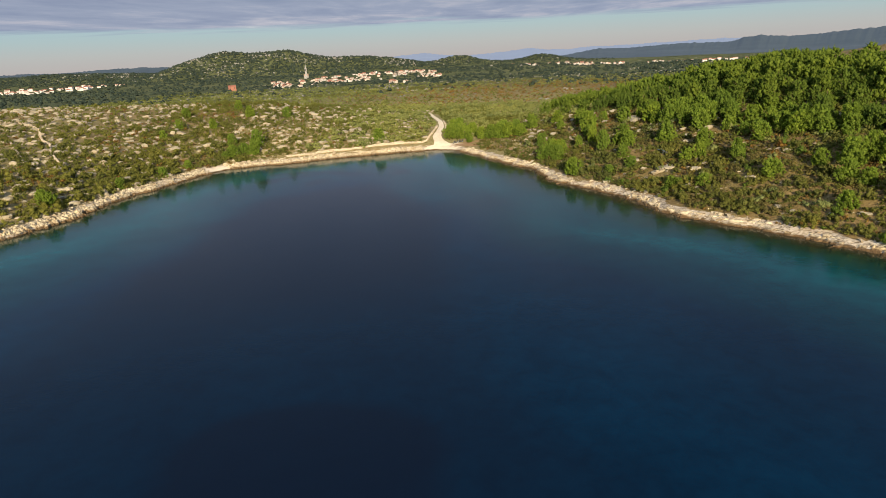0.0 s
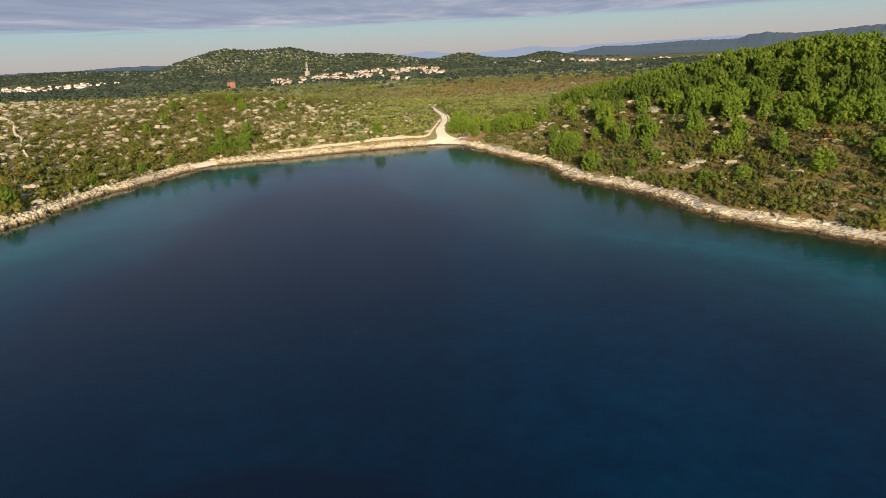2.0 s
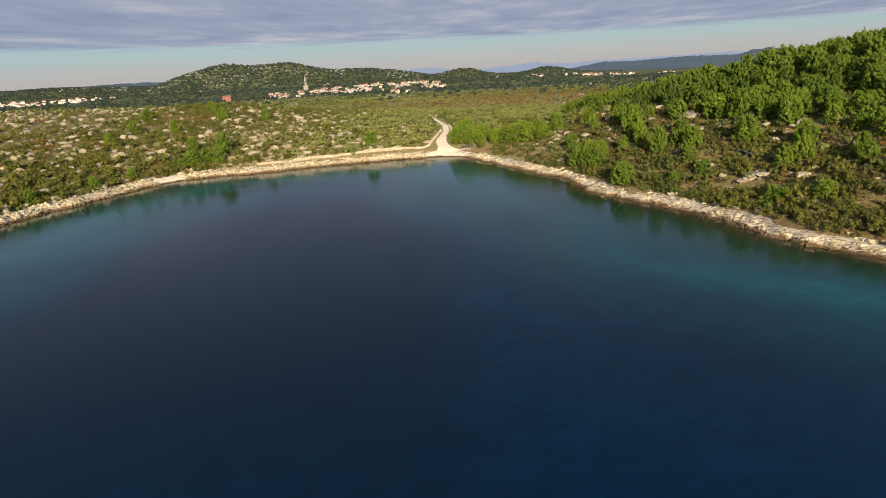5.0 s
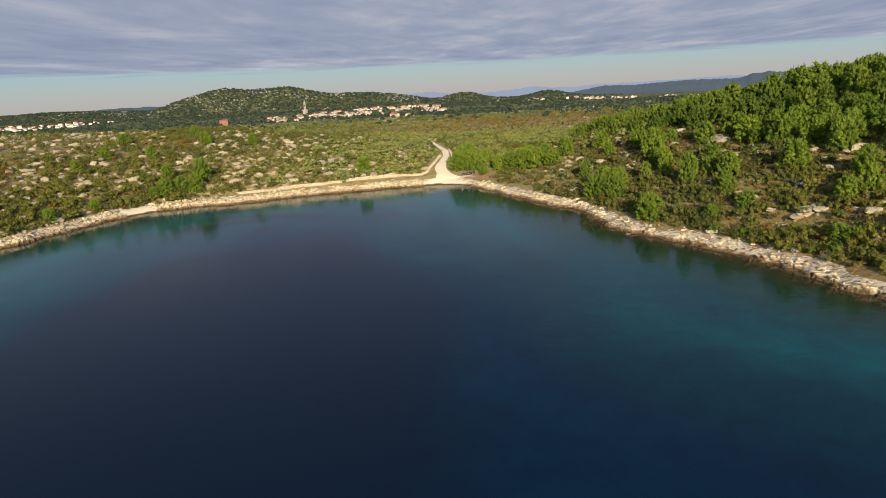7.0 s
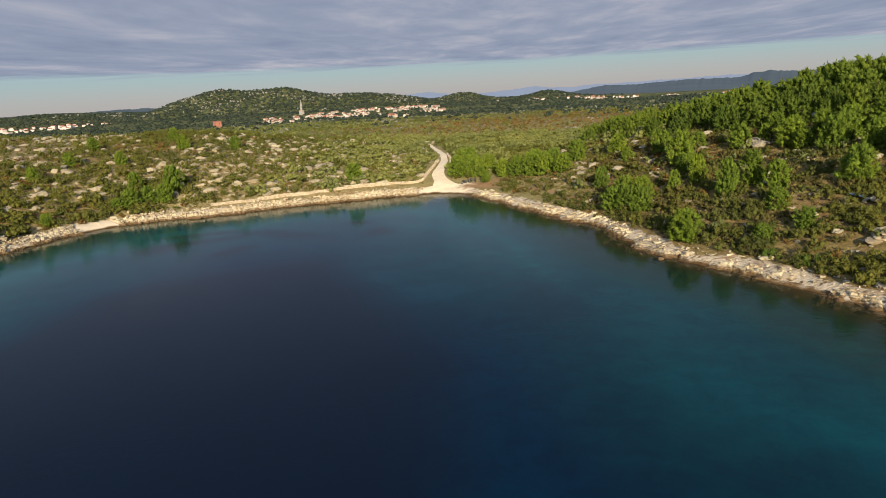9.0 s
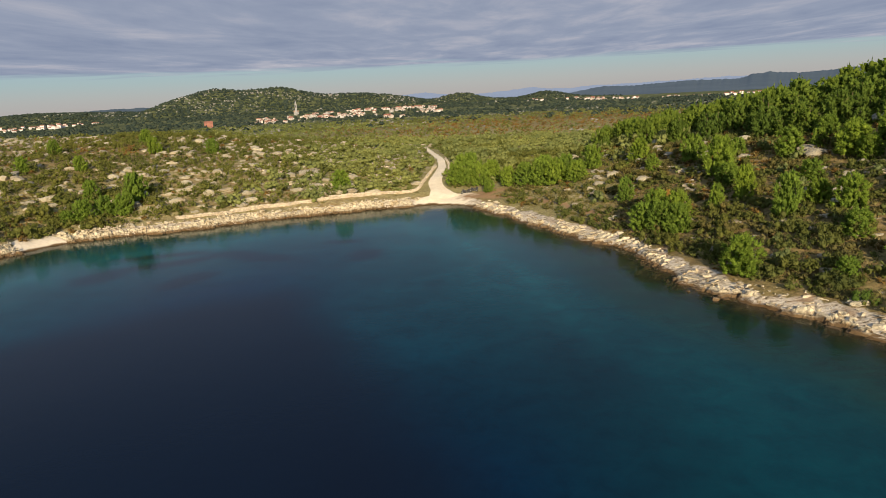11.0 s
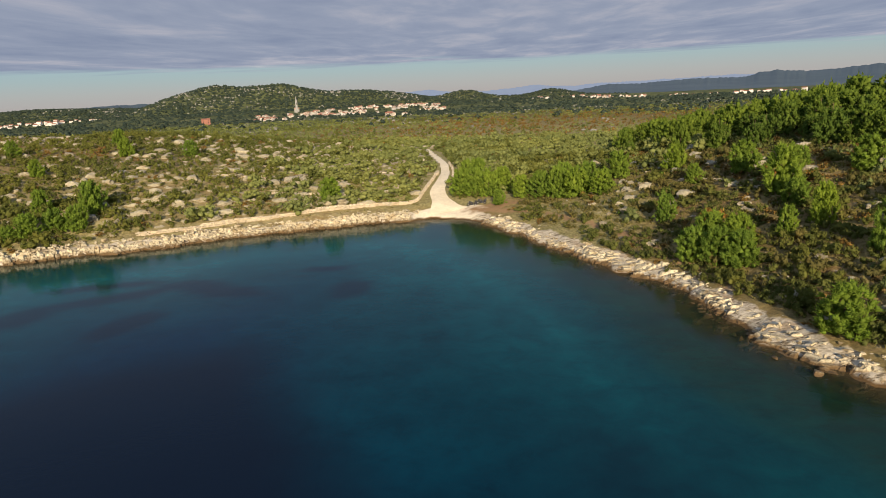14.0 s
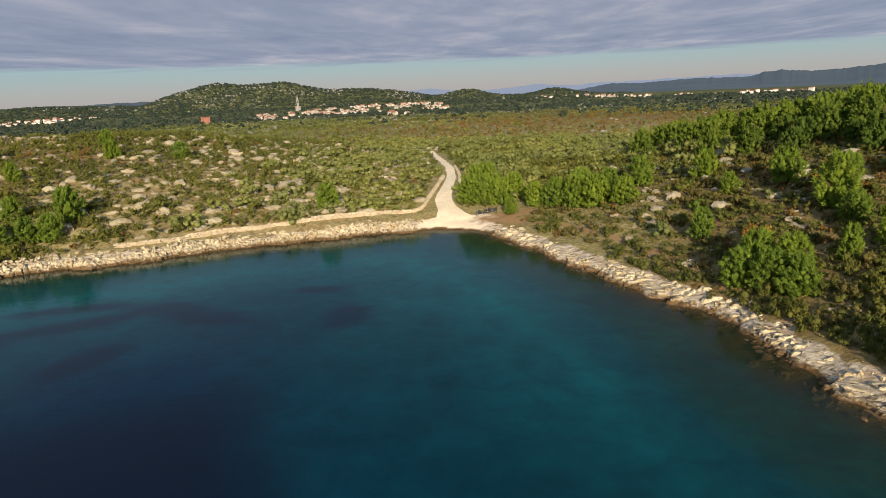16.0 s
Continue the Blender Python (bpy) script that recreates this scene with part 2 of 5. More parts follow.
rock = mix(t, 1.0, rock, ramp(t, n_fine, [(0.3, (0.7, 0.68, 0.65)), (0.55, (1.05, 1.05, 1.05))]), "MULTIPLY")
shore_mask = maths(t, "ADD", attr(t, "shore"), maths(t, "MULTIPLY", maths(t, "SUBTRACT", n_mid, 0.5), 1.2))
col = mix(t, ramp(t, shore_mask, [(0.42, (0, 0, 0)), (0.58, (1, 1, 1))]), col, rock)
grit = ramp(t, n_fine, [(0.3, (0.64, 0.55, 0.42)), (0.7, (0.78, 0.69, 0.54))])
pale_mask = maths(t, "ADD", attr(t, "gravel"), maths(t, "MULTIPLY", maths(t, "SUBTRACT", n_mid, 0.5), 0.7))
col = mix(t, ramp(t, pale_mask, [(0.42, (0, 0, 0)), (0.60, (1, 1, 1))]), col, grit)
earth_mask = maths(t, "ADD", attr(t, "earth"), maths(t, "MULTIPLY", maths(t, "SUBTRACT", n_mid, 0.5), 0.8))
col = mix(t, ramp(t, earth_mask, [(0.42, (0, 0, 0)), (0.62, (1, 1, 1))]), col, (0.30, 0.19, 0.10))
s = t.nodes.new("ShaderNodeSeparateXYZ")
t.links.new(p, s.inputs[0])
tide = maths(t, "ADD", s.outputs["Z"], maths(t, "MULTIPLY", maths(t, "SUBTRACT", n_mid, 0.5), 0.8))
col = mix(t, ramp(t, tide, [(0.10, (1, 1, 1)), (0.36, (0, 0, 0))]), col, (0.125, 0.075, 0.032))
t.links.new(col, b.inputs["Base Color"])
b.inputs["Roughness"].default_value = 0.95
b.inputs["Specular IOR Level"].default_value = 0.15
bump(t, b, maths(t, "ADD", n_mid, maths(t, "MULTIPLY", n_fine, 0.4)), 0.8, 0.5)

# Sea water: tint by depth, dark over seagrass, near the shore it thins out over the bed.
WATER, t, b = material("sea_water")
p = world_place(t)
depth, weed = attr(t, "depth"), attr(t, "weed")
mottle = noise_tex(t, p, 0.06, 5, 0.6)
tint = ramp(t, maths(t, "MULTIPLY", depth, 0.1), [(0.0, (0.016, 0.030, 0.016)), (0.08, (0.008, 0.034, 0.022)), (0.20, (0.0013, 0.049, 0.061)), (0.36, (0.0003, 0.075, 0.098)), (0.62, (0.0001, 0.038, 0.059)), (1.0, (0.0001, 0.0165, 0.045))])
tint = mix(t, 1.0, tint, ramp(t, mottle, [(0.3, (0.75, 0.78, 0.8)), (0.7, (1.25, 1.2, 1.15))]), "MULTIPLY")
bed = noise_tex(t, p, 0.28, 7, 0.68, 0.4)
tint = mix(t, 1.0, tint, ramp(t, bed, [(0.34, (0.74, 0.78, 0.80)), (0.52, (1.0, 1.0, 1.0)), (0.68, (1.20, 1.17, 1.12))]), "MULTIPLY")
stony = ramp(t, noise_tex(t, stretched(t, p, (0.6, 1.2, 1), (0, 0, 0.6)), 0.42, 6, 0.66, 0.6), [(0.45, (0, 0, 0)), (0.58, (1, 1, 1))])
stony = maths(t, "MULTIPLY", stony, ramp(t, maths(t, "MULTIPLY", depth, 0.25), [(0.02, (0.6, 0.6, 0.6)), (0.24, (0.42, 0.42, 0.42)), (0.42, (0, 0, 0))]))
tint = mix(t, stony, tint, (0.011, 0.020, 0.012))
tint = mix(t, weed, tint, (0.0030, 0.0080, 0.0215))
t.links.new(tint, b.inputs["Base Color"])
t.links.new(ramp(t, maths(t, "MULTIPLY", depth, 0.25), [(0.0, (0.42, 0.42, 0.42)), (0.17, (1, 1, 1))]), b.inputs["Alpha"])
b.inputs["Roughness"].default_value, b.inputs["IOR"].default_value = 0.045, 1.333
b.inputs["Specular IOR Level"].default_value = 0.095
rip = maths(t, "ADD", noise_tex(t, stretched(t, p, (0.9, 1.3, 1), (0, 0, 0.5)), 0.8, 4, 0.6), maths(t, "MULTIPLY", noise_tex(t, p, 0.12, 3), 1.5))
bump(t, b, maths(t, "ADD", rip, maths(t, "MULTIPLY", noise_tex(t, p, 2.6, 3, 0.6), 0.35)), 0.17, 0.10)

GRAVEL, t, b = material("white_gravel")
p = world_place(t)
g1, g2 = noise_tex(t, p, 0.5, 5, 0.6), noise_tex(t, p, 5.0, 5, 0.7)
col = ramp(t, g1, [(0.3, (0.74, 0.63, 0.45)), (0.7, (0.88, 0.77, 0.58))])
col = mix(t, 1.0, col, ramp(t, g2, [(0.3, (0.8, 0.78, 0.76)), (0.6, (1.05, 1.05, 1.05))]), "MULTIPLY")
t.links.new(col, b.inputs["Base Color"])
b.inputs["Roughness"].default_value = 0.95
bump(t, b, g2, 0.5, 0.08)


def haze_hill(name, col, haze_glow):
    """A ridge kilometres away; bluish emission paints in the haze of the air between."""
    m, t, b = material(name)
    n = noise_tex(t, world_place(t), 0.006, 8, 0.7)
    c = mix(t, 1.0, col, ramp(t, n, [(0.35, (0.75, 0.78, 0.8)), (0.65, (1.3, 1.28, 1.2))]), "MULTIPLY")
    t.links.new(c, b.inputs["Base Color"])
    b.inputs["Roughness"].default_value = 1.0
    b.inputs["Emission Color"].default_value, b.inputs["Emission Strength"].default_value = (*haze_glow, 1), 1.0
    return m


# aerial haze is put into both colour and emission
FAR_RIDGE = haze_hill("hazed_ridge", (0.026, 0.036, 0.036), (0.014, 0.030, 0.054))
BLUE_RIDGE = haze_hill("hazed_blue_mountain", (0.03, 0.04, 0.05), (0.165, 0.20, 0.285))


# ---- helpers for building ----
def part(name, bm, mat, parent=None, label="", smooth=False):
    me = bpy.data.meshes.new(name)
    bm.to_mesh(me)
    bm.free()
    me.materials.append(mat)
    if smooth:
        me.polygons.foreach_set("use_smooth", [True] * len(me.polygons))
    ob = new(name, me)
    if parent:
        ob.parent = parent
    if label:
        tagged(ob, label)
    return ob


def mesh_of(name, verts, faces, mat, smooth=False):
    """A mesh from numpy arrays: verts n x 3, faces n x 3 or n x 4."""
    me = bpy.data.meshes.new(name)
    verts, faces = np.asarray(verts, np.float32), np.asarray(faces, np.int32)
    k = faces.shape[1]
    me.vertices.add(len(verts))
    me.vertices.foreach_set("co", verts.ravel())
    me.loops.add(faces.size)
    me.loops.foreach_set("vertex_index", faces.ravel())
    me.polygons.add(len(faces))
    me.polygons.foreach_set("loop_start", np.arange(0, faces.size, k, dtype=np.int32))
    me.polygons.foreach_set("use_smooth", np.full(len(faces), smooth))
    me.materials.append(mat)
    me.update(calc_edges=True)
    return me


def float_attr(me, name, values):
    me.attributes.new(name, "FLOAT", "POINT").data.foreach_set("value", np.asarray(values, np.float32))


def smoothstep(a, b, x):
    u = np.clip((x - a) / (b - a), 0, 1)
    return u * u * (3 - 2 * u)


def lattice(ix, iy, seed):
    n = (ix.astype(np.int64) * 374761393 + iy.astype(np.int64) * 668265263 + seed * 974634777) & 0xFFFFFFFF
    n = ((n ^ (n >> 13)) * 1274126177) & 0xFFFFFFFF
    n = ((n ^ (n >> 16)) * 2246822519) & 0xFFFFFFFF
    return (n ^ (n >> 15)) / 4294967295.0


def fbm(x, y, scale, octaves=4, seed=0):
    """Smooth noise in -1..1."""
    x, y = np.asarray(x, float) * scale, np.asarray(y, float) * scale
    total, amp, norm = 0.0, 1.0, 0.0
    for o in range(octaves):
        ix, iy = np.floor(x), np.floor(y)
        u, v = x - ix, y - iy
        u, v = u * u * (3 - 2 * u), v * v * (3 - 2 * v)
        a, b_, c, d = (lattice(ix + i, iy + j, seed + o) for i, j in ((0, 0), (1, 0), (0, 1), (1, 1)))
        total = total + amp * ((a * (1 - u) + b_ * u) * (1 - v) + (c * (1 - u) + d * u) * v)
        norm += amp
        amp, x, y = amp * 0.5, x * 2.03 + 17.3, y * 2.03 - 9.1
    return 2 * total / norm - 1


def signed_distance(x, y, ring):
    """Distance to a closed line, positive outside."""
    x, y = np.asarray(x, float), np.asarray(y, float)
    ring = np.asarray(ring, float)
    best, inside = np.full(x.shape, 1e18), np.zeros(x.shape, bool)
    for (ax, ay), (bx, by) in zip(ring, np.roll(ring, -1, 0)):
        ex, ey = bx - ax, by - ay
        u = np.clip(((x - ax) * ex + (y - ay) * ey) / (ex * ex + ey * ey), 0, 1)
        best = np.minimum(best, (x - ax - u * ex) ** 2 + (y - ay - u * ey) ** 2)
        if ay != by:
            inside ^= ((ay > y) != (by > y)) & (x < (bx - ax) * (y - ay) / (by - ay) + ax)
    return np.where(inside, -1, 1) * np.sqrt(best)


def rounded_line(points, per=6):
    """A smooth line through points."""
    p = np.asarray(points, float)
    out = []
    for i in range(len(p) - 1):
        a, b_, c, d = p[max(i - 1, 0)], p[i], p[i + 1], p[min(i + 2, len(p) - 1)]
        for u in np.linspace(0, 1, per, endpoint=False):
            out.append(0.5 * (2 * b_ + (c - a) * u + (2 * a - 5 * b_ + 4 * c - d) * u * u + (3 * b_ - a - 3 * c + d) * u ** 3))
    return np.array(out + [p[-1]])


# ---- the lie of the land ----
SHORE = rounded_line([
    (-230, -300), (-175, -60), (-140, 50), (-122, 100), (-110, 128), (-108, 149), (-108, 164), (-106, 178), (-103, 193), (-100, 207),
    (-95, 219), (-87, 226), (-77, 229.5), (-69, 233), (-60, 238.5), (-51, 243.5), (-40, 247), (-29, 251), (-19, 253.5), (-12, 253),
    (-6, 247), (-1, 239), (4, 229), (9, 220), (13, 210), (16.5, 203), (20, 196), (22, 187), (24.5, 178), (29, 169), (35, 159),
    (41, 149), (45, 136), (50, 124), (58, 115), (66, 105), (76, 91), (98, 60), (140, 0), (200, -300)], 4)
BAY = np.vstack([SHORE, [(400, -4500), (-400, -4500)]])
MEADOW = rounded_line([(-70, -80), (-66, 60), (-64, 95), (-66, 125), (-66, 148), (-60, 166), (-48, 177), (-34, 182), (-26, 179), (-20, 169), (-10, 147),
                       (-3, 128), (1, 110), (6, 85), (9, 60), (22, 10), (40, -80)], 4)
TRACK = rounded_line([(-13.6, 256.8), (-15, 262), (-17, 272), (-16.8, 284), (-17, 300), (-18.5, 316), (-21.5, 334), (-25, 352), (-29, 373)], 6)


def line_distance(x, y, line):
    x, y = np.asarray(x, float), np.asarray(y, float)
    best = np.full(x.shape, 1e18)
    for (ax, ay), (bx, by) in zip(line[:-1], line[1:]):
        ex, ey = bx - ax, by - ay
        u = np.clip(((x - ax) * ex + (y - ay) * ey) / (ex * ex + ey * ey), 0, 1)
        best = np.minimum(best, (x - ax - u * ex) ** 2 + (y - ay - u * ey) ** 2)
    return np.sqrt(best)


def inland(x, y):
    """Metres from the waterline, negative in the bay."""
    d = signed_distance(x, y, BAY)
    near = np.exp(-np.abs(d) / 12)
    return d + near * (1.9 * fbm(x, y, 0.16, 3, 5) + 1.6 * fbm(x, y, 0.42, 2, 8))


def bump_hill(x, y, cx, cy, height, sx, sy, turn=0.0):
    c, s = math.cos(turn), math.sin(turn)
    u, v = (x - cx) * c + (y - cy) * s, -(x - cx) * s + (y - cy) * c
    return height * np.exp(-0.5 * ((u / sx) ** 2 + (v / sy) ** 2))


def land_height(x, y, d=None):
    x, y = np.asarray(x, float), np.asarray(y, float)
    d = inland(x, y) if d is None else d
    dd = np.maximum(d, 0)
    bank = 1.0 * (1 - np.exp(-dd / 1.2)) + 5.3 * (1 - np.exp(-np.maximum(dd - 2, 0) / 24))
    # stony rise on the western side
    west = smoothstep(-22, -135, x) * smoothstep(470, 330, y)
    rise_w = 15.5 * (1 - np.exp(-np.maximum(dd - 8, 0) * 0.150 / 15.5 * 1.25))
    # wooded ridge on the eastern side, its nose falling away northwards
    east = smoothstep(-6, 42, x - 0.16 * np.maximum(y - 250, 0)) * smoothstep(365, 210, y - 0.30 * (x - 60))
    rise_e = 52 * (1 - np.exp(-np.maximum(dd - 8, 0) * 0.250 / 52)) + 2.5 * smoothstep(48, 105, dd)
    z = bank + west * rise_w + east * rise_e
    rough = smoothstep(3, 14, dd)
    z = z + rough * (0.55 * fbm(x, y, 0.05, 3, 3) + 0.28 * fbm(x, y, 0.22, 3, 4))
    # far hills behind the plain
    far = smoothstep(420, 1100, y)
    hills = bump_hill(x, y, -528, 1790, 51, 62, 120) + bump_hill(x, y, -618, 1800, 21, 50, 130) + bump_hill(x, y, -708, 1780, 45, 56, 120)
    hills = hills + bump_hill(x, y, -790, 1760, 27, 60, 110) + bump_hill(x, y, -560, 1800, 10, 190, 190) + bump_hill(x, y, -430, 1810, 10, 45, 120)
    hills = hills + bump_hill(x, y, -342, 1830, 37, 62, 120) + bump_hill(x, y, -236, 1880, 18, 60, 120) + bump_hill(x, y, -160, 1900, 10, 60, 110)
    hills = hills + bump_hill(x, y, 40, 2330, 14, 270, 110) + bump_hill(x, y, -84, 2300, 19, 52, 90) + bump_hill(x, y, 193, 2300, 20, 46, 90) + bump_hill(x, y, -215, 2330, 12, 110, 110)
    hills = hills + bump_hill(x, y, -1110, 1850, 30, 230, 140) + bump_hill(x, y, -1500, 1900, 22, 220, 150)
    hills = hills * (1 + 0.16 * fbm(x, y, 0.012, 5, 12))
    # the village stands on a gentle rise
    hills = hills + bump_hill(x, y, -290, 1330, 9, 230, 110) + bump_hill(x, y, -900, 1360, 7, 210, 120) + bump_hill(x, y, 80, 1520, 9, 130, 110)
    z = z + far * (hills + 2.0 * fbm(x, y, 0.012, 4, 9))
    # a distant arm of the sea in the north-east
    arm = np.exp(-0.5 * (((x - 530) / 200) ** 2 + ((y - 1960) / 110) ** 2))
    z = z - 14 * smoothstep(0.40, 0.75, arm)
    bed = -0.9 * (1 - np.exp(np.minimum(d, 0) / 1.5)) - 0.16 * np.minimum(-d, 45)
    return np.where(d > 0, z, bed)


def graded(lo, hi, step, reach_lo, reach_hi, growth=1.09):
    core = list(np.arange(lo, hi + step / 2, step))
    a, s = [], step
    while (a[-1] if a else lo) > reach_lo:
        s *= growth
        a.append((a[-1] if a else lo) - s)
    b_, s = [], step
    while (b_[-1] if b_ else core[-1]) < reach_hi:
        s *= growth
        b_.append((b_[-1] if b_ else core[-1]) + s)
    return np.array(a[::-1] + core + b_)


def sheet(xs, ys):
    gx, gy = np.meshgrid(xs, ys)
    i = np.arange(len(xs) * len(ys)).reshape(len(ys), len(xs))
    f = np.stack([i[:-1, :-1], i[:-1, 1:], i[1:, 1:], i[1:, :-1]], -1).reshape(-1, 4)
    return gx.ravel(), gy.ravel(), f


GX, GY = graded(-205, 150, 1.4, -4600, 4600, 1.07), graded(78, 345, 1.4, -420, 4700, 1.05)
gx, gy, gf = sheet(GX, GY)
gd = inland(gx, gy)
gz = land_height(gx, gy, gd)
GRID_Z = gz.reshape(len(GY), len(GX))


def ground_at(x, y):
    """Height of the ground sheet, for a number or an array."""
    x, y = np.asarray(x, float), np.asarray(y, float)
    i, j = np.clip(np.searchsorted(GX, x) - 1, 0, len(GX) - 2), np.clip(np.searchsorted(GY, y) - 1, 0, len(GY) - 2)
    u, v = (x - GX[i]) / (GX[i + 1] - GX[i]), (y - GY[j]) / (GY[j + 1] - GY[j])
    return (GRID_Z[j, i] * (1 - u) + GRID_Z[j, i + 1] * u) * (1 - v) + (GRID_Z[j + 1, i] * (1 - u) + GRID_Z[j + 1, i + 1] * u) * v


me = mesh_of("ground", np.stack([gx, gy, gz], 1), gf, GROUND, True)
float_attr(me, "shore", smoothstep(4.8, 2.6, gd + 1.5 * fbm(gx, gy, 0.1, 3, 21)))
float_attr(me, "far", smoothstep(420, 760, gy + 0.25 * np.abs(gx) + 60 * fbm(gx, gy, 0.01, 3, 2)))
float_attr(me, "karst", smoothstep(25, 60, gz) * smoothstep(900, 1300, gy) + 0.5 * smoothstep(500, 800, gy) * smoothstep(-200, 300, gx))
float_attr(me, "pale", smoothstep(2, -28, gx - 0.25 * (gy - 250)) * (0.35 + 0.65 * smoothstep(-150, -80, gx - 0.3 * (gy - 250))))
float_attr(me, "grassy", np.clip(0.9 * smoothstep(-75, -45, gx + 0.9 * np.maximum(gy - 275, 0)) * smoothstep(90, 40, gx - 0.1 * (gy - 250)) * smoothstep(252, 264, gy) + 0.8 * smoothstep(320, 380, gy) + 0.85 * smoothstep(1.2, 0.7, np.hypot((gx - 12) / 15, (gy - 238) / 24)) + (0.55 - 0.38 * smoothstep(10, 22, gx) * smoothstep(262, 246, gy)) * smoothstep(-0.1, 0.35, fbm(gx, gy, 0.03, 4, 131)), 0, 1))
float_attr(me, "autumn", np.exp(-0.5 * (((gx - 55) / 110) ** 2 + ((gy - 570) / 150) ** 2)))
track_d = line_distance(gx, gy, TRACK)
ramp_d = np.hypot((gx + 13) / 9.0, (gy - 255.5) / 4.5)
beach_d = np.hypot((gx + 97.5) / 4.8, (gy - 217.8) / 5.0)
float_attr(me, "gravel", np.maximum.reduce([smoothstep(1.7, 0.6, track_d), smoothstep(1.25, 0.7, ramp_d), smoothstep(1.3, 0.7, beach_d)]))
path_d = line_distance(gx, gy, rounded_line([(-8, 256.5), (0.7, 249.5), (7.6, 242.5), (12.6, 233.5), (18, 222), (21, 212), (24, 203)], 4))
earth = np.maximum(0.62 * smoothstep(1.6, 0.3, np.hypot((gx + 4) / 9.5, (gy - 256) / 3.6)), 0.66 * smoothstep(1.9, 0.5, path_d))
bank_d = inland(gx, gy)
float_attr(me, "earth", np.maximum(earth, 0.40 * smoothstep(7.5, 4.5, bank_d) * smoothstep(0.2, 1.0, bank_d) * smoothstep(4, 12, gx) * smoothstep(256, 235, gy)))
ground = tagged(new("ground", me), "stony coastal ground with dry grass and red soil", "ground", kind="structure")

# ---- the sea ----
DARK_X, DARK_Y, DARK_RX, DARK_RY = -12, 28, 16, 15.5  # a dark oval patch in the outer bay
WX, WY = graded(-120, 85, 1.6, -4600, 4600, 1.12), graded(10, 256, 1.6, -4300, 4500, 1.12)
wx, wy, wf = sheet(WX, WY)
wd = inland(wx, wy)
me = mesh_of("water", np.stack([wx, wy, 0 * wx], 1), wf, WATER, True)
float_attr(me, "depth", np.where(wd < 0, 0.10 + (0.17 - 0.075 * smoothstep(0, 18, wx) * smoothstep(90, 120, wy)) * np.maximum(-wd - 0.6, 0) + 0.07 * smoothstep(-22, 4, wx) * np.maximum(-wd - 13, 0), 8.0 * (wy > 400)))
md = signed_distance(wx, wy, MEADOW) + 7 * fbm(wx, wy, 0.035, 4, 31)
weed = smoothstep(3, -10, md) * (0.55 + 0.45 * smoothstep(55, 110, wy + 20 * fbm(wx, wy, 0.02, 3, 35)))
weed = np.maximum(weed, 0.97 * smoothstep(1.25, 0.75, np.hypot((wx - DARK_X) / DARK_RX, (wy - DARK_Y) / DARK_RY) + 0.25 * fbm(wx, wy, 0.06, 4, 39)))
for cx, cy, rx, ry, a in ((-24.5, 201, 3.6, 6.0, 0.0), (-44, 201, 9.5, 3.2, -0.35), (-50, 205, 6, 2.2, 0.0), (-60, 198, 8, 2.6, 0.5), (-50.5, 187, 3.0, 6.5, -0.3),
                          (-31, 212.5, 4.5, 1.4, 0.0), (-64, 205, 9, 2.0, 0.3), (-68, 190, 5, 5, 0.2)):
    c, s = math.cos(a), math.sin(a)
    u, v = ((wx - cx) * c + (wy - cy) * s) / rx, (-(wx - cx) * s + (wy - cy) * c) / ry
    weed = np.maximum(weed, 0.78 * smoothstep(1.25, 0.6, np.hypot(u, v) + 0.35 * fbm(wx, wy, 0.18, 3, 37)))
east_bed = smoothstep(-8, 12, wx) * smoothstep(62, 30, np.abs(wd + 14)) * (0.34 + 0.12 * smoothstep(60, 110, wy) + 0.42 * smoothstep(122, 165, wy)) * (0.72 + 0.28 * smoothstep(-0.4, 0.4, fbm(wx, wy, 0.06, 4, 41)))
east_bed = east_bed * (0.18 + 0.82 * smoothstep(12, 30, -wd))
float_attr(me, "weed", np.maximum(weed * (0.94 + 0.06 * fbm(wx, wy, 0.05, 3, 33)), east_bed))
water = tagged(new("water", me), "calm deep blue and teal sea with dark seagrass meadows", "sea", kind="structure")

# ---- plants and stones: shapes that are built once and set many times ----
rng = np.random.default_rng(7)


def ico(level):
    bm = bmesh.new()
    bmesh.ops.create_icosphere(bm, subdivisions=level, radius=1)
    bm.verts.ensure_lookup_table()
    v = np.array([x.co[:] for x in bm.verts])
    f = np.array([[q.index for q in p.verts] for p in bm.faces])
    bm.free()
    return v, f


ICO1, ICO2 = ico(1), ico(2)
OCTA = (np.array([(1, 0, 0), (0, 1, 0), (-1, 0, 0), (0, -1, 0), (0, 0, 1), (0, 0, -1)], float),
        np.array([(0, 1, 4), (1, 2, 4), (2, 3, 4), (3, 0, 4), (1, 0, 5), (2, 1, 5), (3, 2, 5), (0, 3, 5)]))


def joined(pieces):
    vs, fs, k = [], [], 0
    for v, f in pieces:
        vs.append(v)
        fs.append(f + k)
        k += len(v)
    return np.concatenate(vs), np.concatenate(fs)


def unit(a):
    return a / np.maximum(np.linalg.norm(a, axis=-1, keepdims=True), 1e-9)


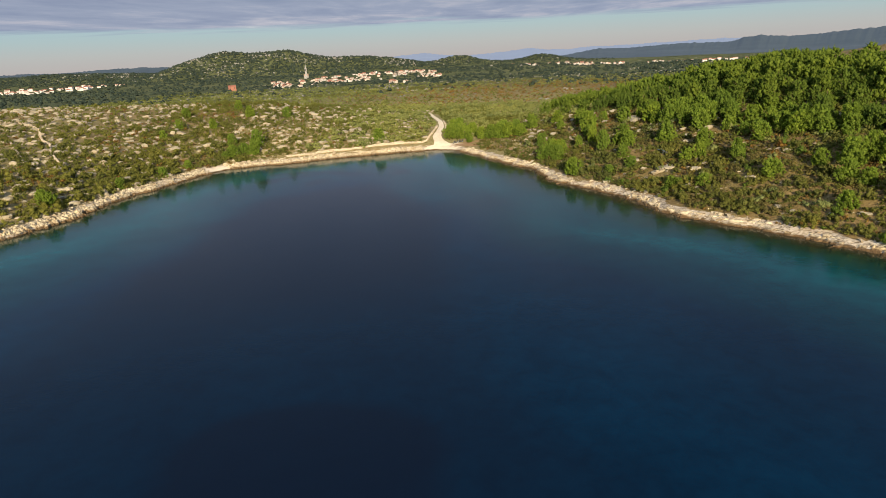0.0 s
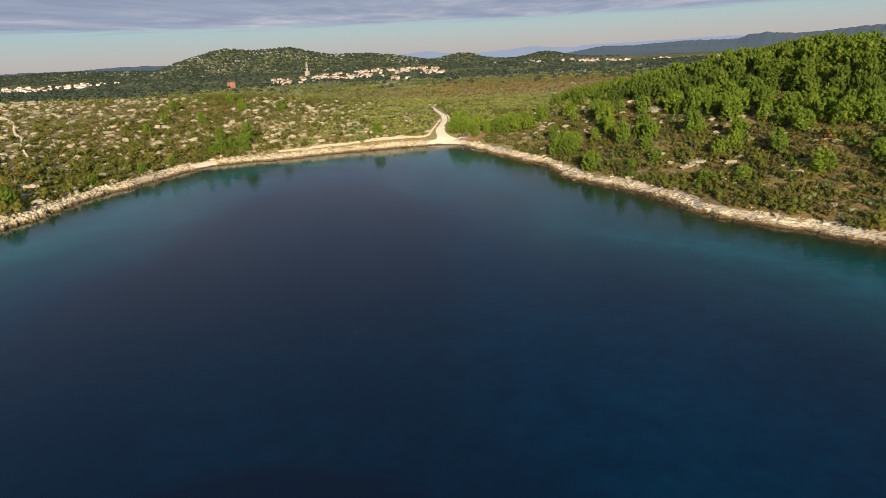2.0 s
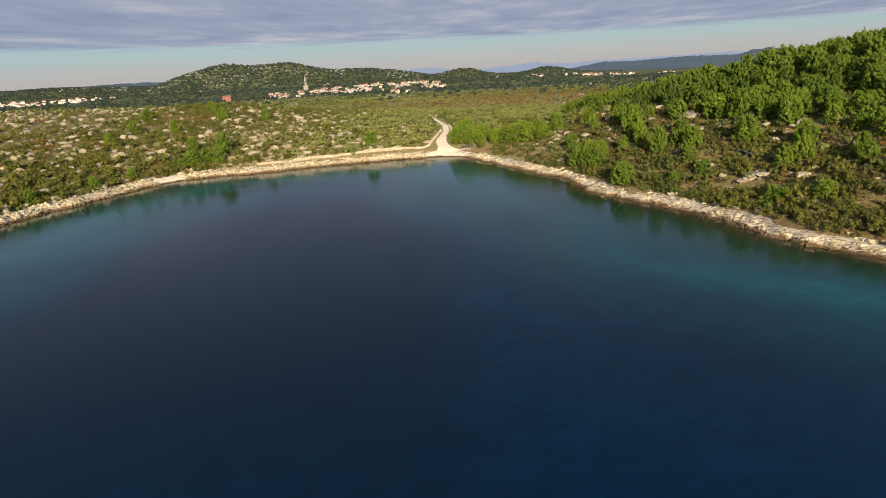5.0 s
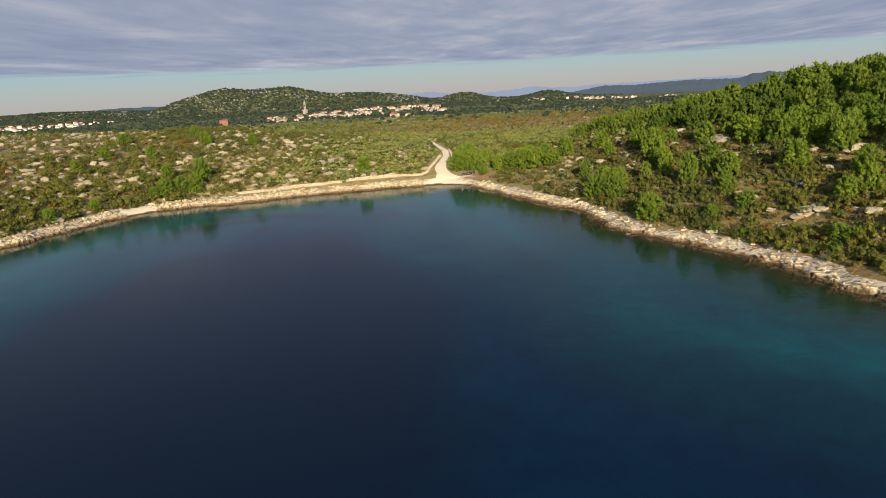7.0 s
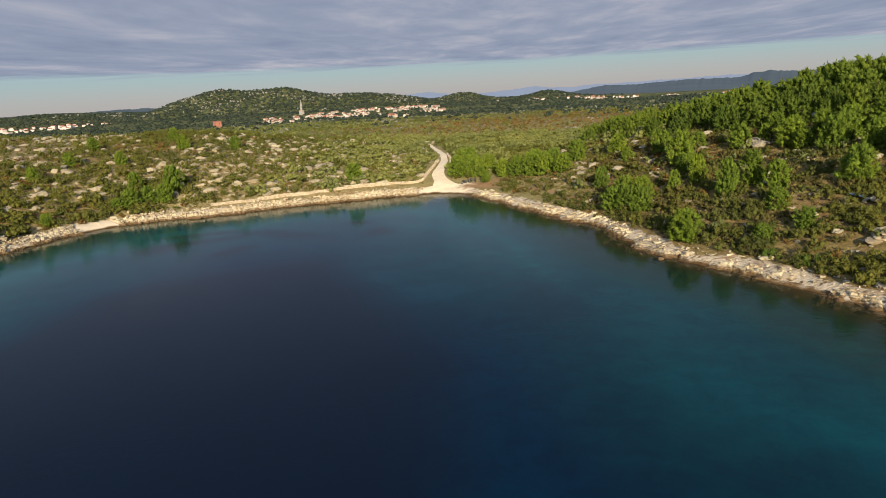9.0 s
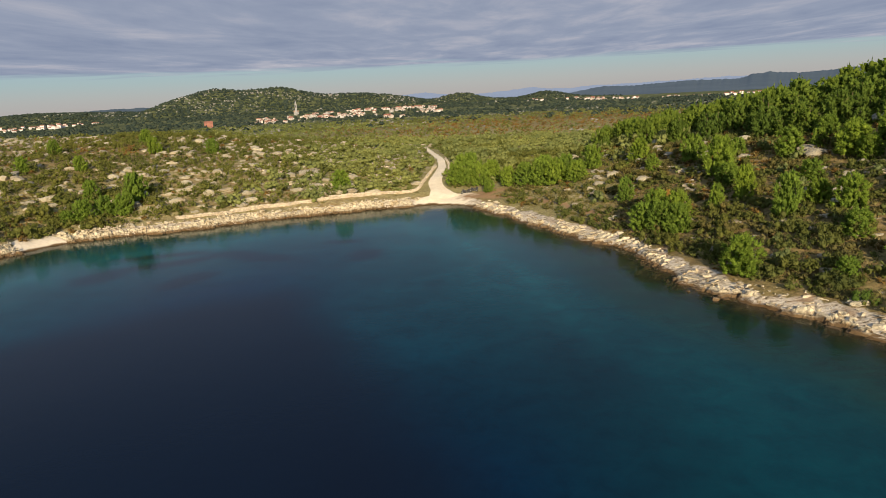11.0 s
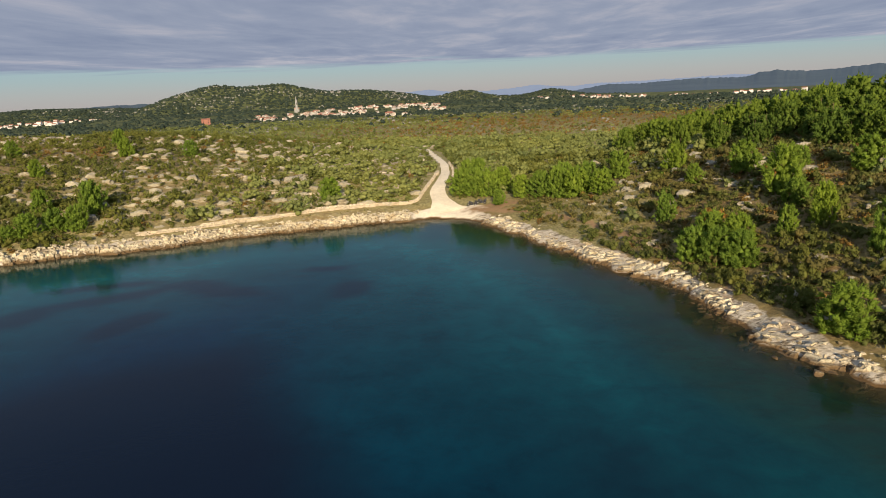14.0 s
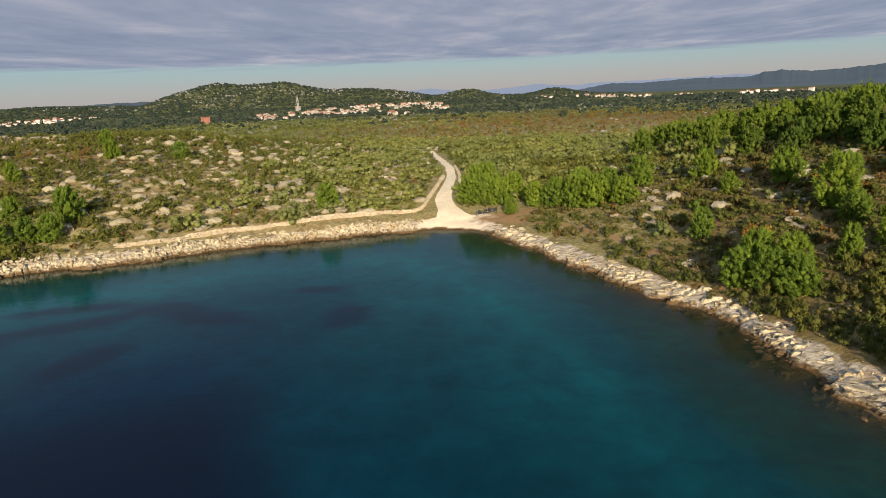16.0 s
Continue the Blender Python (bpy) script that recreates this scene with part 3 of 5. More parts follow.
def blades(at, way, long, wide, each, spread):
    """Narrow leaf blades that fan out from points."""
    n = len(at) * each
    c, w = np.repeat(at, each, 0), np.repeat(way, each, 0)
    w = unit(w + spread * rng.normal(size=(n, 3)))
    side = unit(np.cross(w, rng.normal(size=(n, 3)))) * (wide * rng.uniform(0.7, 1.3, (n, 1)) / 2)
    tip = c + w * (long * rng.uniform(0.6, 1.25, (n, 1)))
    mid = c + w * (long * 0.25)
    v = np.stack([mid + side, tip, mid - side], 1).reshape(-1, 3)
    return v, np.arange(n * 3).reshape(-1, 3)


def lumps(centres, sizes, source=None):
    """Rough solid lumps, the shaded inside of a crown."""
    v0, f0 = source or OCTA
    out = []
    for c, s in zip(centres, sizes):
        out.append((v0 * s * (1.12 + 0.20 * rng.normal(size=(len(v0), 1))) + c, f0))
    return joined(out)


def leaves(centres, sizes, per, long, wide, rise=0.5, loose=0.38):
    """Small leaf sprays on the outside of clumps, facing outwards and leaning up."""
    n = len(centres) * per
    d = unit(rng.normal(size=(n, 3)) + [0, 0, 0.35])
    at = np.repeat(centres, per, 0) + d * np.repeat(sizes, per, 0) * rng.uniform(0.70, 1.12, (n, 1))
    face = unit(d + loose * rng.normal(size=(n, 3)))
    way = 0.5 * d + [0, 0, rise] + 0.55 * rng.normal(size=(n, 3))
    way = unit(way - face * np.sum(way * face, 1, keepdims=True))
    side = np.cross(face, way) * (wide * rng.uniform(0.6, 1.3, (n, 1)) / 2)
    tip = at + way * (long * rng.uniform(0.6, 1.3, (n, 1)))
    return np.stack([at - side, at + side, tip], 1).reshape(-1, 3), np.arange(n * 3).reshape(-1, 3)


def tufts(at, way, thick, long):
    """Puffs of needles at the branch ends: blunt below, drawn out along the shoot."""
    v0, f0 = ICO1
    n, k = len(at), len(v0)
    s1 = unit(np.cross(way, rng.normal(size=(n, 3))))
    s2 = np.cross(way, s1)
    shape = v0[None] * (1 + 0.16 * rng.normal(size=(n, k, 1)))
    taper = 1 - 0.18 * np.clip(shape[..., 2:], -1, 1)
    v = at[:, None] + (shape[..., :1] * s1[:, None] + shape[..., 1:2] * s2[:, None]) * taper * thick[:, None, None] + shape[..., 2:] * way[:, None] * long[:, None, None]
    return v.reshape(-1, 3), (f0[None] + (np.arange(n) * k)[:, None, None]).reshape(-1, 3)


def needles(at, way, thick, long, per, size, wide):
    """Short needle sprays that stand out of the puffs and point up the shoot."""
    n = len(at) * per
    w, c = np.repeat(way, per, 0), np.repeat(at, per, 0)
    out = unit(rng.normal(size=(n, 3)))
    out = unit(out - 0.35 * w * np.sum(out * w, 1, keepdims=True))
    root = c + out * np.repeat(thick, per)[:, None] * 0.80 + w * (np.repeat(long, per) * rng.uniform(-0.6, 0.75, n))[:, None]
    lean = unit(0.8 * out + 0.9 * w + 0.35 * rng.normal(size=(n, 3)))
    side = unit(np.cross(lean, out + 0.3 * rng.normal(size=(n, 3)))) * (wide * rng.uniform(0.6, 1.3, (n, 1)) / 2)
    tip = root + lean * (size * rng.uniform(0.6, 1.3, (n, 1)))
    return np.stack([root - side, root + side, tip], 1).reshape(-1, 3), np.arange(n * 3).reshape(-1, 3)


def pine_crown(height, radius, clumps, per, long, wide, foot=0.06):
    """Bushy young pine: whorls of upturned branch ends, wide below and blunt on top, with gaps between."""
    u = foot + (0.93 - foot) * ((np.arange(clumps) + rng.uniform(0, 1, clumps)) / clumps) ** 1.12
    a = 2.399 * np.arange(clumps) + rng.normal(0, 0.35, clumps)
    env = radius * np.sqrt(np.clip(1 - u ** 2.2, 0.03, 1)) * np.clip((u + 0.30) / 0.46, 0.6, 1)
    lobes = 1 + 0.16 * np.sin(3 * a + 5 * u + rng.uniform(0, 6)) + 0.10 * np.sin(5 * a + rng.uniform(0, 6))
    r = env * lobes * rng.uniform(0.55, 1.0, clumps)
    c = np.stack([r * np.cos(a), r * np.sin(a), u * height], 1)
    way = unit(np.stack([0.75 * r / radius * np.cos(a), 0.75 * r / radius * np.sin(a), 0.75 + 0.5 * u], 1) + 0.16 * rng.normal(size=(clumps, 3)))
    size = height * (6.0 / clumps) ** 0.5 * rng.uniform(0.20, 0.34, clumps)
    inner = c * [0.35, 0.35, 0.85]
    return joined([tufts(c, way, size * 0.66, size * 0.95), lumps(inner[::3], np.full((len(inner[::3]), 1), radius * 0.17) * [[1, 1, 1.5]]), needles(c, way, size * 0.66, size * 0.95, per, long, wide)])


def bush_crown(height, radius, clumps, per, long, wide, core=None):
    a = rng.uniform(0, 2 * np.pi, clumps)
    u = rng.uniform(0.10, 0.75, clumps)
    r = radius * np.sqrt(rng.uniform(0, 1, clumps)) * np.sqrt(1 - 0.75 * u ** 2)
    c = np.stack([r * np.cos(a), r * np.sin(a), u * height], 1)
    size = radius * rng.uniform(0.26, 0.48, clumps)[:, None] * np.array([[1, 1, 0.85]])
    return joined([lumps(c, size * rng.uniform(0.45, 0.72, (len(c), 3)), core or ICO1), leaves(c, size, per, long, wide, 0.7, 0.42)])


def trunk_mesh(height, foot, limbs):
    """Tapered, slightly crooked trunk with limbs that rise into the crown."""
    bm = bmesh.new()

    def limb(a, b_, ra, rb, sides=6, steps=4):
        a, b_ = Vector(a), Vector(b_)
        axis = (b_ - a).normalized()
        s1 = axis.orthogonal().normalized()
        s2 = axis.cross(s1)
        rings = []
        for k in range(steps + 1):
            u = k / steps
            mid = a.lerp(b_, u) + s1 * (0.05 * (b_ - a).length * math.sin(u * 3.1))
            rad = ra + (rb - ra) * u
            rings.append([bm.verts.new(mid + (s1 * math.cos(6.2832 * i / sides) + s2 * math.sin(6.2832 * i / sides)) * rad) for i in range(sides)])
        for p_, q in zip(rings, rings[1:]):
            for i in range(sides):
                bm.faces.new((p_[i], p_[(i + 1) % sides], q[(i + 1) % sides], q[i]))

    limb((0, 0, -0.3), (0.1, 0.05, height * 0.85), foot, foot * 0.25, 7, 5)
    for k in range(limbs):
        h = height * (0.18 + 0.55 * k / limbs)
        a = 2.4 * k + 0.5
        limb((0.02, 0, h), (math.cos(a) * height * 0.26, math.sin(a) * height * 0.26, h + height * 0.13), foot * 0.4, foot * 0.12, 5, 2)
    return bm


def set_many(name, shapes, mat, xs, ys, zs, scales, smooth=True, heights=None):
    """Joins many turned and scaled copies of the shapes into one mesh."""
    xs, ys, zs, scales = (np.asarray(q, float) for q in (xs, ys, zs, scales))
    which, turn = rng.integers(0, len(shapes), len(xs)), rng.uniform(0, 2 * np.pi, len(xs))
    hs = np.ones(len(xs)) if heights is None else heights
    pieces = []
    for k, (v, f) in enumerate(shapes):
        i = np.nonzero(which == k)[0]
        if not len(i):
            continue
        c, s = np.cos(turn[i])[:, None], np.sin(turn[i])[:, None]
        w = np.stack([v[:, 0] * c - v[:, 1] * s, v[:, 0] * s + v[:, 1] * c, v[:, 2] * hs[i][:, None] + 0 * c], -1) * scales[i][:, None, None]
        w = w + np.stack([xs[i], ys[i], zs[i]], 1)[:, None]
        pieces.append((w.reshape(-1, 3), (f[None] + (np.arange(len(i)) * len(v))[:, None, None]).reshape(-1, 3)))
    v, f = joined(pieces)
    return new(name, mesh_of(name, v, f, mat, smooth))


def scatter(n, x0, x1, y0, y1, gap, keep, tries=None):
    """Random places at least gap apart, kept with the chance that keep(x, y) gives."""
    x, y = rng.uniform(x0, x1, n), rng.uniform(y0, y1, n)
    ok = rng.uniform(0, 1, n) < keep(x, y)
    x, y = x[ok], y[ok]
    if not gap:
        return x, y
    cells, out = {}, []
    for k, (a, b_) in enumerate(zip(x, y)):
        i, j = int(a // gap), int(b_ // gap)
        if all((a - c) ** 2 + (b_ - d) ** 2 > gap * gap for p_ in (-1, 0, 1) for q in (-1, 0, 1) for c, d in cells.get((i + p_, j + q), ())):
            cells.setdefault((i, j), []).append((a, b_))
            out.append(k)
    return x[out], y[out]


def placed(x, y, scale=1.0, turn=0.0, sink=0.1, tall=1.0, lean=0.0):
    return Matrix.LocRotScale((x, y, float(ground_at(x, y)) - sink), Euler((lean, 0, turn)), (scale, scale, scale * tall))


# ---- gravel track from the water's edge up the valley ----
n = len(TRACK)
tang = unit(np.gradient(TRACK, axis=0))
norm = np.stack([tang[:, 1], -tang[:, 0]], 1)
along = np.linspace(0, 1, n)
half = np.interp(along, [0, 0.06, 0.16, 0.40, 1], [4.6, 3.6, 2.2, 1.35, 0.7])
rows = np.linspace(-1, 1, 9)
tv = TRACK[:, None] + norm[:, None] * (rows[None, :, None] * half[:, None, None]) * (1 + 0.10 * fbm(TRACK[:, :1] * 1.0 + rows * 3, TRACK[:, 1:] + 0 * rows, 0.6, 2, 77))[..., None]
tz = np.maximum(ground_at(tv[..., 0], tv[..., 1]), 0.45) + 0.10 - 0.06 * np.abs(rows)[None] ** 4
i = np.arange(n * 9).reshape(n, 9)
f = np.stack([i[:-1, :-1], i[:-1, 1:], i[1:, 1:], i[1:, :-1]], -1).reshape(-1, 4)
tagged(new("road", mesh_of("road", np.dstack([tv, tz]).reshape(-1, 3), f, GRAVEL, True)), "pale unpaved gravel track leading down to the sea", "road", kind="structure")

# ---- pines ----
NEAR_PINES = [pine_crown(7.2, r, 110, 32, 0.55, 0.16) for r in (3.5, 3.2, 2.9)]
HILL_PINES = [pine_crown(h, r, 84, 17, 0.60, 0.22) for h, r in ((6.6, 3.0), (6.2, 3.2), (7.2, 2.9), (5.8, 3.0), (6.9, 3.3))]
WOOD_PINES = [pine_crown(h, r, 44, 8, 0.80, 0.36) for h, r in ((6.6, 3.1), (6.2, 3.3), (7.1, 3.0), (6.8, 3.4))]


def pine_thing(crown, height, label, leaf):
    base = tagged(new("pine_tree"), label, "pine tree")
    part("trunk", trunk_mesh(height, 0.17, 6), BARK, base, "rough brown bark")
    c = new("crown", mesh_of("crown", *crown, leaf, True))
    c.parent = base
    return base


def set_pines(models, spots, group):
    for k, (x, y, s, tall) in enumerate(spots):
        ob = copy_thing(models[k % len(models)], placed(x, y, s, rng.uniform(0, 6.28), 0.15, tall))
        tagged(ob, group=group)


near_models = [pine_thing(c, 7.6, "bright green bushy coastal pine tree on the stony slope", PALE_PINE) for c in NEAR_PINES]
hill_models = [pine_thing(c, 7.5, "green pine tree in the hillside wood", PINE) for c in HILL_PINES]

SHORE_PINES = [  # x, y, size, stretch
    (25.0, 203.0, 0.74, 1.0), (27.4, 200.0, 0.78, 0.98), (29.4, 197.0, 0.76, 0.95), (27.6, 204.6, 0.80, 1.05), (30.4, 201.6, 0.76, 1.0),
    (31.4, 174.6, 0.90, 0.85), (42.5, 187.5, 0.62, 1.55), (41.1, 200.5, 0.56, 1.5), (36.5, 200.3, 0.46, 1.4),
    (-10.6, 267.6, 0.92, 0.95), (-7.4, 266.6, 0.95, 1.0), (-4.3, 264.5, 0.85, 1.0), (-9.0, 274, 0.95, 1.1), (-1.0, 268, 0.85, 1.0), (-6.5, 272, 1.0, 1.1), (-1.9, 256.0, 0.45, 1.1),
    (7.4, 256.5, 0.85, 1.0), (10.8, 253, 0.95, 1.0), (14.7, 250.5, 0.9, 1.0), (19.3, 247, 0.8, 0.95), (12.5, 258, 0.95, 1.0), (17.5, 256, 0.85, 1.0), (3.2, 259, 0.75, 1.0),
    (-100.6, 243.5, 0.72, 1.05), (-90.8, 246.4, 0.85, 1.25), (-96.5, 232.6, 0.82, 0.85), (-93.2, 236.5, 0.80, 0.9), (-89.4, 238, 0.72, 1.1), (-98.5, 229.5, 0.55, 0.9),
    (-42.0, 263, 0.92, 0.9), (-116.5, 146, 0.80, 0.9), (-120.5, 149.5, 0.6, 0.9), (-112.5, 176, 0.55, 1.0), (-108, 196, 0.55, 1.0), (-106, 212, 0.5, 1.0),
    (-128, 240, 0.6, 1.0), (-131, 262, 0.6, 1.1), (-118, 268, 0.6, 1.1), (-112, 300, 0.75, 1.1), (-95, 306, 0.7, 1.1), (-140, 290, 0.7, 1.0), (-124, 318, 0.75, 1.0),
    (49.3, 183, 0.66, 1.1), (41.0, 166.8, 0.48, 0.9),
    (52.8, 145, 0.60, 0.7), (59.0, 138.5, 0.60, 0.75), (54.0, 143.0, 0.5, 0.7), (63.2, 157, 0.62, 1.2), (60.0, 158, 0.6, 1.0), (72, 131.5, 0.8, 0.8), (78.5, 110, 0.7, 0.8), (86, 117, 0.6, 0.9)]
set_pines(near_models, SHORE_PINES, "scattered pines near the shore")
sx, sy = np.array([q[0] for q in SHORE_PINES]), np.array([q[1] for q in SHORE_PINES])


def pine_cover(x, y):
    """How dense the wood stands: closed on the upper slope, single trees below its edge."""
    d = signed_distance(x, y, BAY)
    hill = smoothstep(345, 300, y - 0.35 * (x - 40))
    edge_x = np.interp(y, [100, 130, 148, 160, 180, 195, 215, 243, 270, 300, 340, 380], [132, 112, 92, 77, 71, 64, 59, 57, 51, 46, 40, 44])
    dense = smoothstep(-3, 7, x - edge_x + 6 * fbm(x, y, 0.05, 3, 51)) * hill
    clear = smoothstep(0.34, 0.55, fbm(x, y, 0.035, 3, 55))
    return np.clip(dense * (1 - 0.75 * clear) + 0.028 * hill * (d > 14) * (x > 24), 0, 1)


px, py = scatter(14000, 20, 230, 60, 360, 4.1, pine_cover)
near_fixed = np.min(np.hypot(px[:, None] - sx, py[:, None] - sy), 1) > 4
px, py = px[near_fixed], py[near_fixed]
key = signed_distance(px, py, BAY) + 0.25 * np.abs(py - 190)
order = np.argsort(key)
first, rest = order[:240], order[240:]
spots = [(px[k], py[k], rng.uniform(0.55, 1.05), rng.uniform(0.9, 1.2)) for k in first]
set_pines(near_models, [(x, y, 0.92 * s_, 0.95 * tall) for x, y, s_, tall in spots[:80]], "pines of the hillside wood")
set_pines(hill_models, spots[80:], "pines of the hillside wood")
rest = rest[(np.hypot(px[rest], py[rest] - 120) < 300) & (signed_distance(px[rest], py[rest], BAY) < 112)]
tagged(set_many("pine_wood", WOOD_PINES, PINE, px[rest], py[rest], ground_at(px[rest], py[rest]) - 0.2, rng.uniform(0.72, 1.15, len(rest))),
       "dense green pine wood over the ridge", "wood", kind="stuff")
for m_ in near_models + hill_models:
    for o in (*m_.children, m_):
        bpy.data.objects.remove(o)

# ---- scrub, olives, dry grass ----
BUSHES = [bush_crown(1.45, 1.25, 5, 13, 0.38, 0.23, OCTA) for _ in range(9)]
FINE_BUSHES = [bush_crown(1.5, 1.3, 7, 22, 0.30, 0.15) for _ in range(7)]
OLIVES = [bush_crown(2.3, 1.9, 8, 20, 0.30, 0.20) for _ in range(6)]
FAR_BUSH = [bush_crown(1.9, 1.7, 2, 9, 0.75, 0.60, OCTA) for _ in range(6)]


def olive_part(x, y):
    """The olive groves lie in the valley on both sides of the track."""
    return smoothstep(-75, -45, x) * smoothstep(75, 45, x - 0.1 * (y - 250)) * smoothstep(254, 262, y)


def free_of_track(x, y, margin=9.5):
    d = signed_distance(x, y, BAY)
    mouth = np.hypot((x + 9) / 14, (y - 257) / 7) > 1
    wall_strip = (line_distance(x, y, WALL_LINE) > 1.6)
    lee = np.where((x > -80) & (x < -17) & (y < 265), margin, np.where(x > 12, 3.9, 4.9))
    return (line_distance(x, y, TRACK) > 3.4) & mouth & (d > lee + 1.6 * fbm(x, y, 0.1, 2, 61)) & wall_strip


WALL_LINE = rounded_line([(-18.9, 299), (-19.4, 285), (-20.3, 272.6), (-21.5, 263.5), (-27, 261.2), (-38.2, 257), (-51, 251.3), (-60.9, 246.2), (-67.7, 241), (-76, 236.2)], 6)


def west_cover(x, y):
    return free_of_track(x, y) * (x < 8) * (0.70 + 0.5 * fbm(x, y, 0.06, 3, 63) + 0.34 * smoothstep(-85, -120, x - 0.2 * (y - 250))) * (1 - 0.6 * olive_part(x, y))


def east_cover(x, y):
    d = signed_distance(x, y, BAY)
    return free_of_track(x, y) * (x > 4) * (0.95 + 0.75 * fbm(x, y, 0.07, 3, 65)) * (1 - 0.55 * olive_part(x, y)) * (d < 85) * (np.hypot((x - 53.5) / 5, (y - 156.5) / 4) > 1) * (1 - 0.78 * smoothstep(34, 22, x) * smoothstep(262, 254, y) * smoothstep(206, 222, y))


def west_rocks(x, y):
    return free_of_track(x, y) * (0.60 + 0.85 * fbm(x, y, 0.045, 3, 81)) * (0.55 + 0.45 * smoothstep(-150, -95, x - 0.35 * (y - 230))) * smoothstep(-18, -40, x) * (1 - 0.15 * olive_part(x, y))


rx, ry = scatter(10000, -290, -15, 110, 390, 2.9, west_rocks)
bx, by = scatter(26000, -150, 8, 150, 400, 1.55, west_cover)
cx_, cy_ = scatter(5000, -300, -150, 95, 400, 2.1, west_cover)
jx_, jy_ = scatter(5000, -190, -76, 110, 262, 1.5, lambda x, y: free_of_track(x, y) * (0.35 + 0.5 * smoothstep(40, 20, signed_distance(x, y, BAY))))
hx_, hy_ = scatter(900, -86, -24, 238, 272, 2.2, lambda x, y: free_of_track(x, y) * (line_distance(x, y, WALL_LINE) < 8) * 0.7)
bx, by = np.concatenate([bx, cx_, hx_, jx_]), np.concatenate([by, cy_, hy_, jy_])
open_rock = np.array([np.min(np.hypot(rx - a_, 0.65 * (ry - 1.1 - b_))) > 1.3 for a_, b_ in zip(bx, by)])
bx, by = bx[open_rock], by[open_rock]
ex, ey = scatter(26000, 2, 115, 80, 330, 1.35, east_cover)
ax, ay = np.concatenate([bx, ex]), np.concatenate([by, ey])
tone = fbm(ax, ay, 0.05, 3, 67) + 0.5 * rng.normal(size=len(ax))
dist = np.hypot(ax, (ay - 122))
single = np.argsort(dist + 60 * rng.uniform(size=len(ax)))[:230]
bush_models = [tagged(new("bush", mesh_of("bush", *bush_crown(1.5, 1.25, 12, 30, 0.30, 0.17), SCRUB, True)), "low dark green maquis bush on stony soil", "bush") for _ in range(5)]
for k in single:
    tagged(copy_thing(bush_models[k % 5], placed(ax[k], ay[k], rng.uniform(0.6, 1.35), rng.uniform(0, 6.28), 0.15, rng.uniform(0.75, 1.2))), group="bushes on the slopes")
for o in bush_models:
    bpy.data.objects.remove(o)
others = np.setdiff1d(np.arange(len(ax)), single)
green = others[tone[others] < 0.62]
brown = others[tone[others] >= 0.62]
close = (ax[green] > 2) & (ay[green] < 262) & (ax[green] < 80)
fine_ones, green = green[close], green[~close]
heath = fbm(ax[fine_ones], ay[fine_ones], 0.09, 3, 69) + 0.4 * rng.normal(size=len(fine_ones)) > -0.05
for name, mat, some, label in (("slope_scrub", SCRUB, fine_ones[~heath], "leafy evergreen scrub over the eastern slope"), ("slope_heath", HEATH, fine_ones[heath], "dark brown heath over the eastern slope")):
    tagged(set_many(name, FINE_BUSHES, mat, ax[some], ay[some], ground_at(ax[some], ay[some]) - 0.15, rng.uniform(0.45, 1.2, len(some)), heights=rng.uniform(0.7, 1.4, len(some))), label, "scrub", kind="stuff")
tagged(set_many("maquis_scrub", BUSHES, SCRUB, ax[green], ay[green], ground_at(ax[green], ay[green]) - 0.15, 0.58 + 1.05 * rng.uniform(0, 1, len(green)) ** 1.7, heights=rng.uniform(0.7, 1.25, len(green))),
       "low evergreen scrub scattered over stony ground", "scrub", kind="stuff")
tagged(set_many("russet_scrub", BUSHES, RUSSET, ax[brown], ay[brown], ground_at(ax[brown], ay[brown]) - 0.15, rng.uniform(0.5, 1.15, len(brown)), heights=rng.uniform(0.6, 1.0, len(brown))),
       "rust-brown autumn scrub among the bushes", "scrub", kind="stuff")
lx_, ly_ = scatter(2600, -175, -84, 100, 262, 2.3, lambda x, y: free_of_track(x, y) * np.clip(0.95 - 0.028 * signed_distance(x, y, BAY) + 0.7 * fbm(x, y, 0.06, 3, 141), 0, 1) * (signed_distance(x, y, BAY) < 45) * smoothstep(-84, -104, x))
tagged(set_many("tall_scrub", FINE_BUSHES, SCRUB, lx_, ly_, ground_at(lx_, ly_) - 0.2, rng.uniform(1.0, 2.1, len(lx_)), heights=rng.uniform(0.8, 1.3, len(lx_))), "tall dark maquis thicket close to the shore", "scrub", kind="stuff")
mx_, my_ = scatter(1500, 14, 112, 78, 252, 3.4, lambda x, y: free_of_track(x, y) * (signed_distance(x, y, BAY) < 52) * np.clip(0.42 + 1.1 * fbm(x, y, 0.07, 3, 143), 0, 1))
pick = rng.uniform(size=len(mx_))
for name, mat, some, label in (("slope_maquis", SCRUB, pick < 0.42, "rounded green maquis bushes on the eastern slope"), ("wild_olive_scrub", OLIVE, (pick >= 0.42) & (pick < 0.75), "grey-green wild olive bushes on the eastern slope"),
                               ("mastic_scrub", PINE, pick >= 0.75, "fresh green mastic bushes on the eastern slope")):
    tagged(set_many(name, FINE_BUSHES, mat, mx_[some], my_[some], ground_at(mx_[some], my_[some]) - 0.2, 0.75 + 0.95 * rng.uniform(0, 1, some.sum()) ** 1.5, heights=rng.uniform(0.85, 1.35, some.sum())), label, "scrub", kind="stuff")
ox, oy = scatter(9000, -80, 110, 256, 430, 2.7, lambda x, y: free_of_track(x, y) * olive_part(x, y) * np.clip(0.52 + 1.2 * fbm(x, y, 0.09, 3, 75), 0, 1))
ox, oy = np.concatenate([ox, hx_[::2]]), np.concatenate([oy, hy_[::2]])
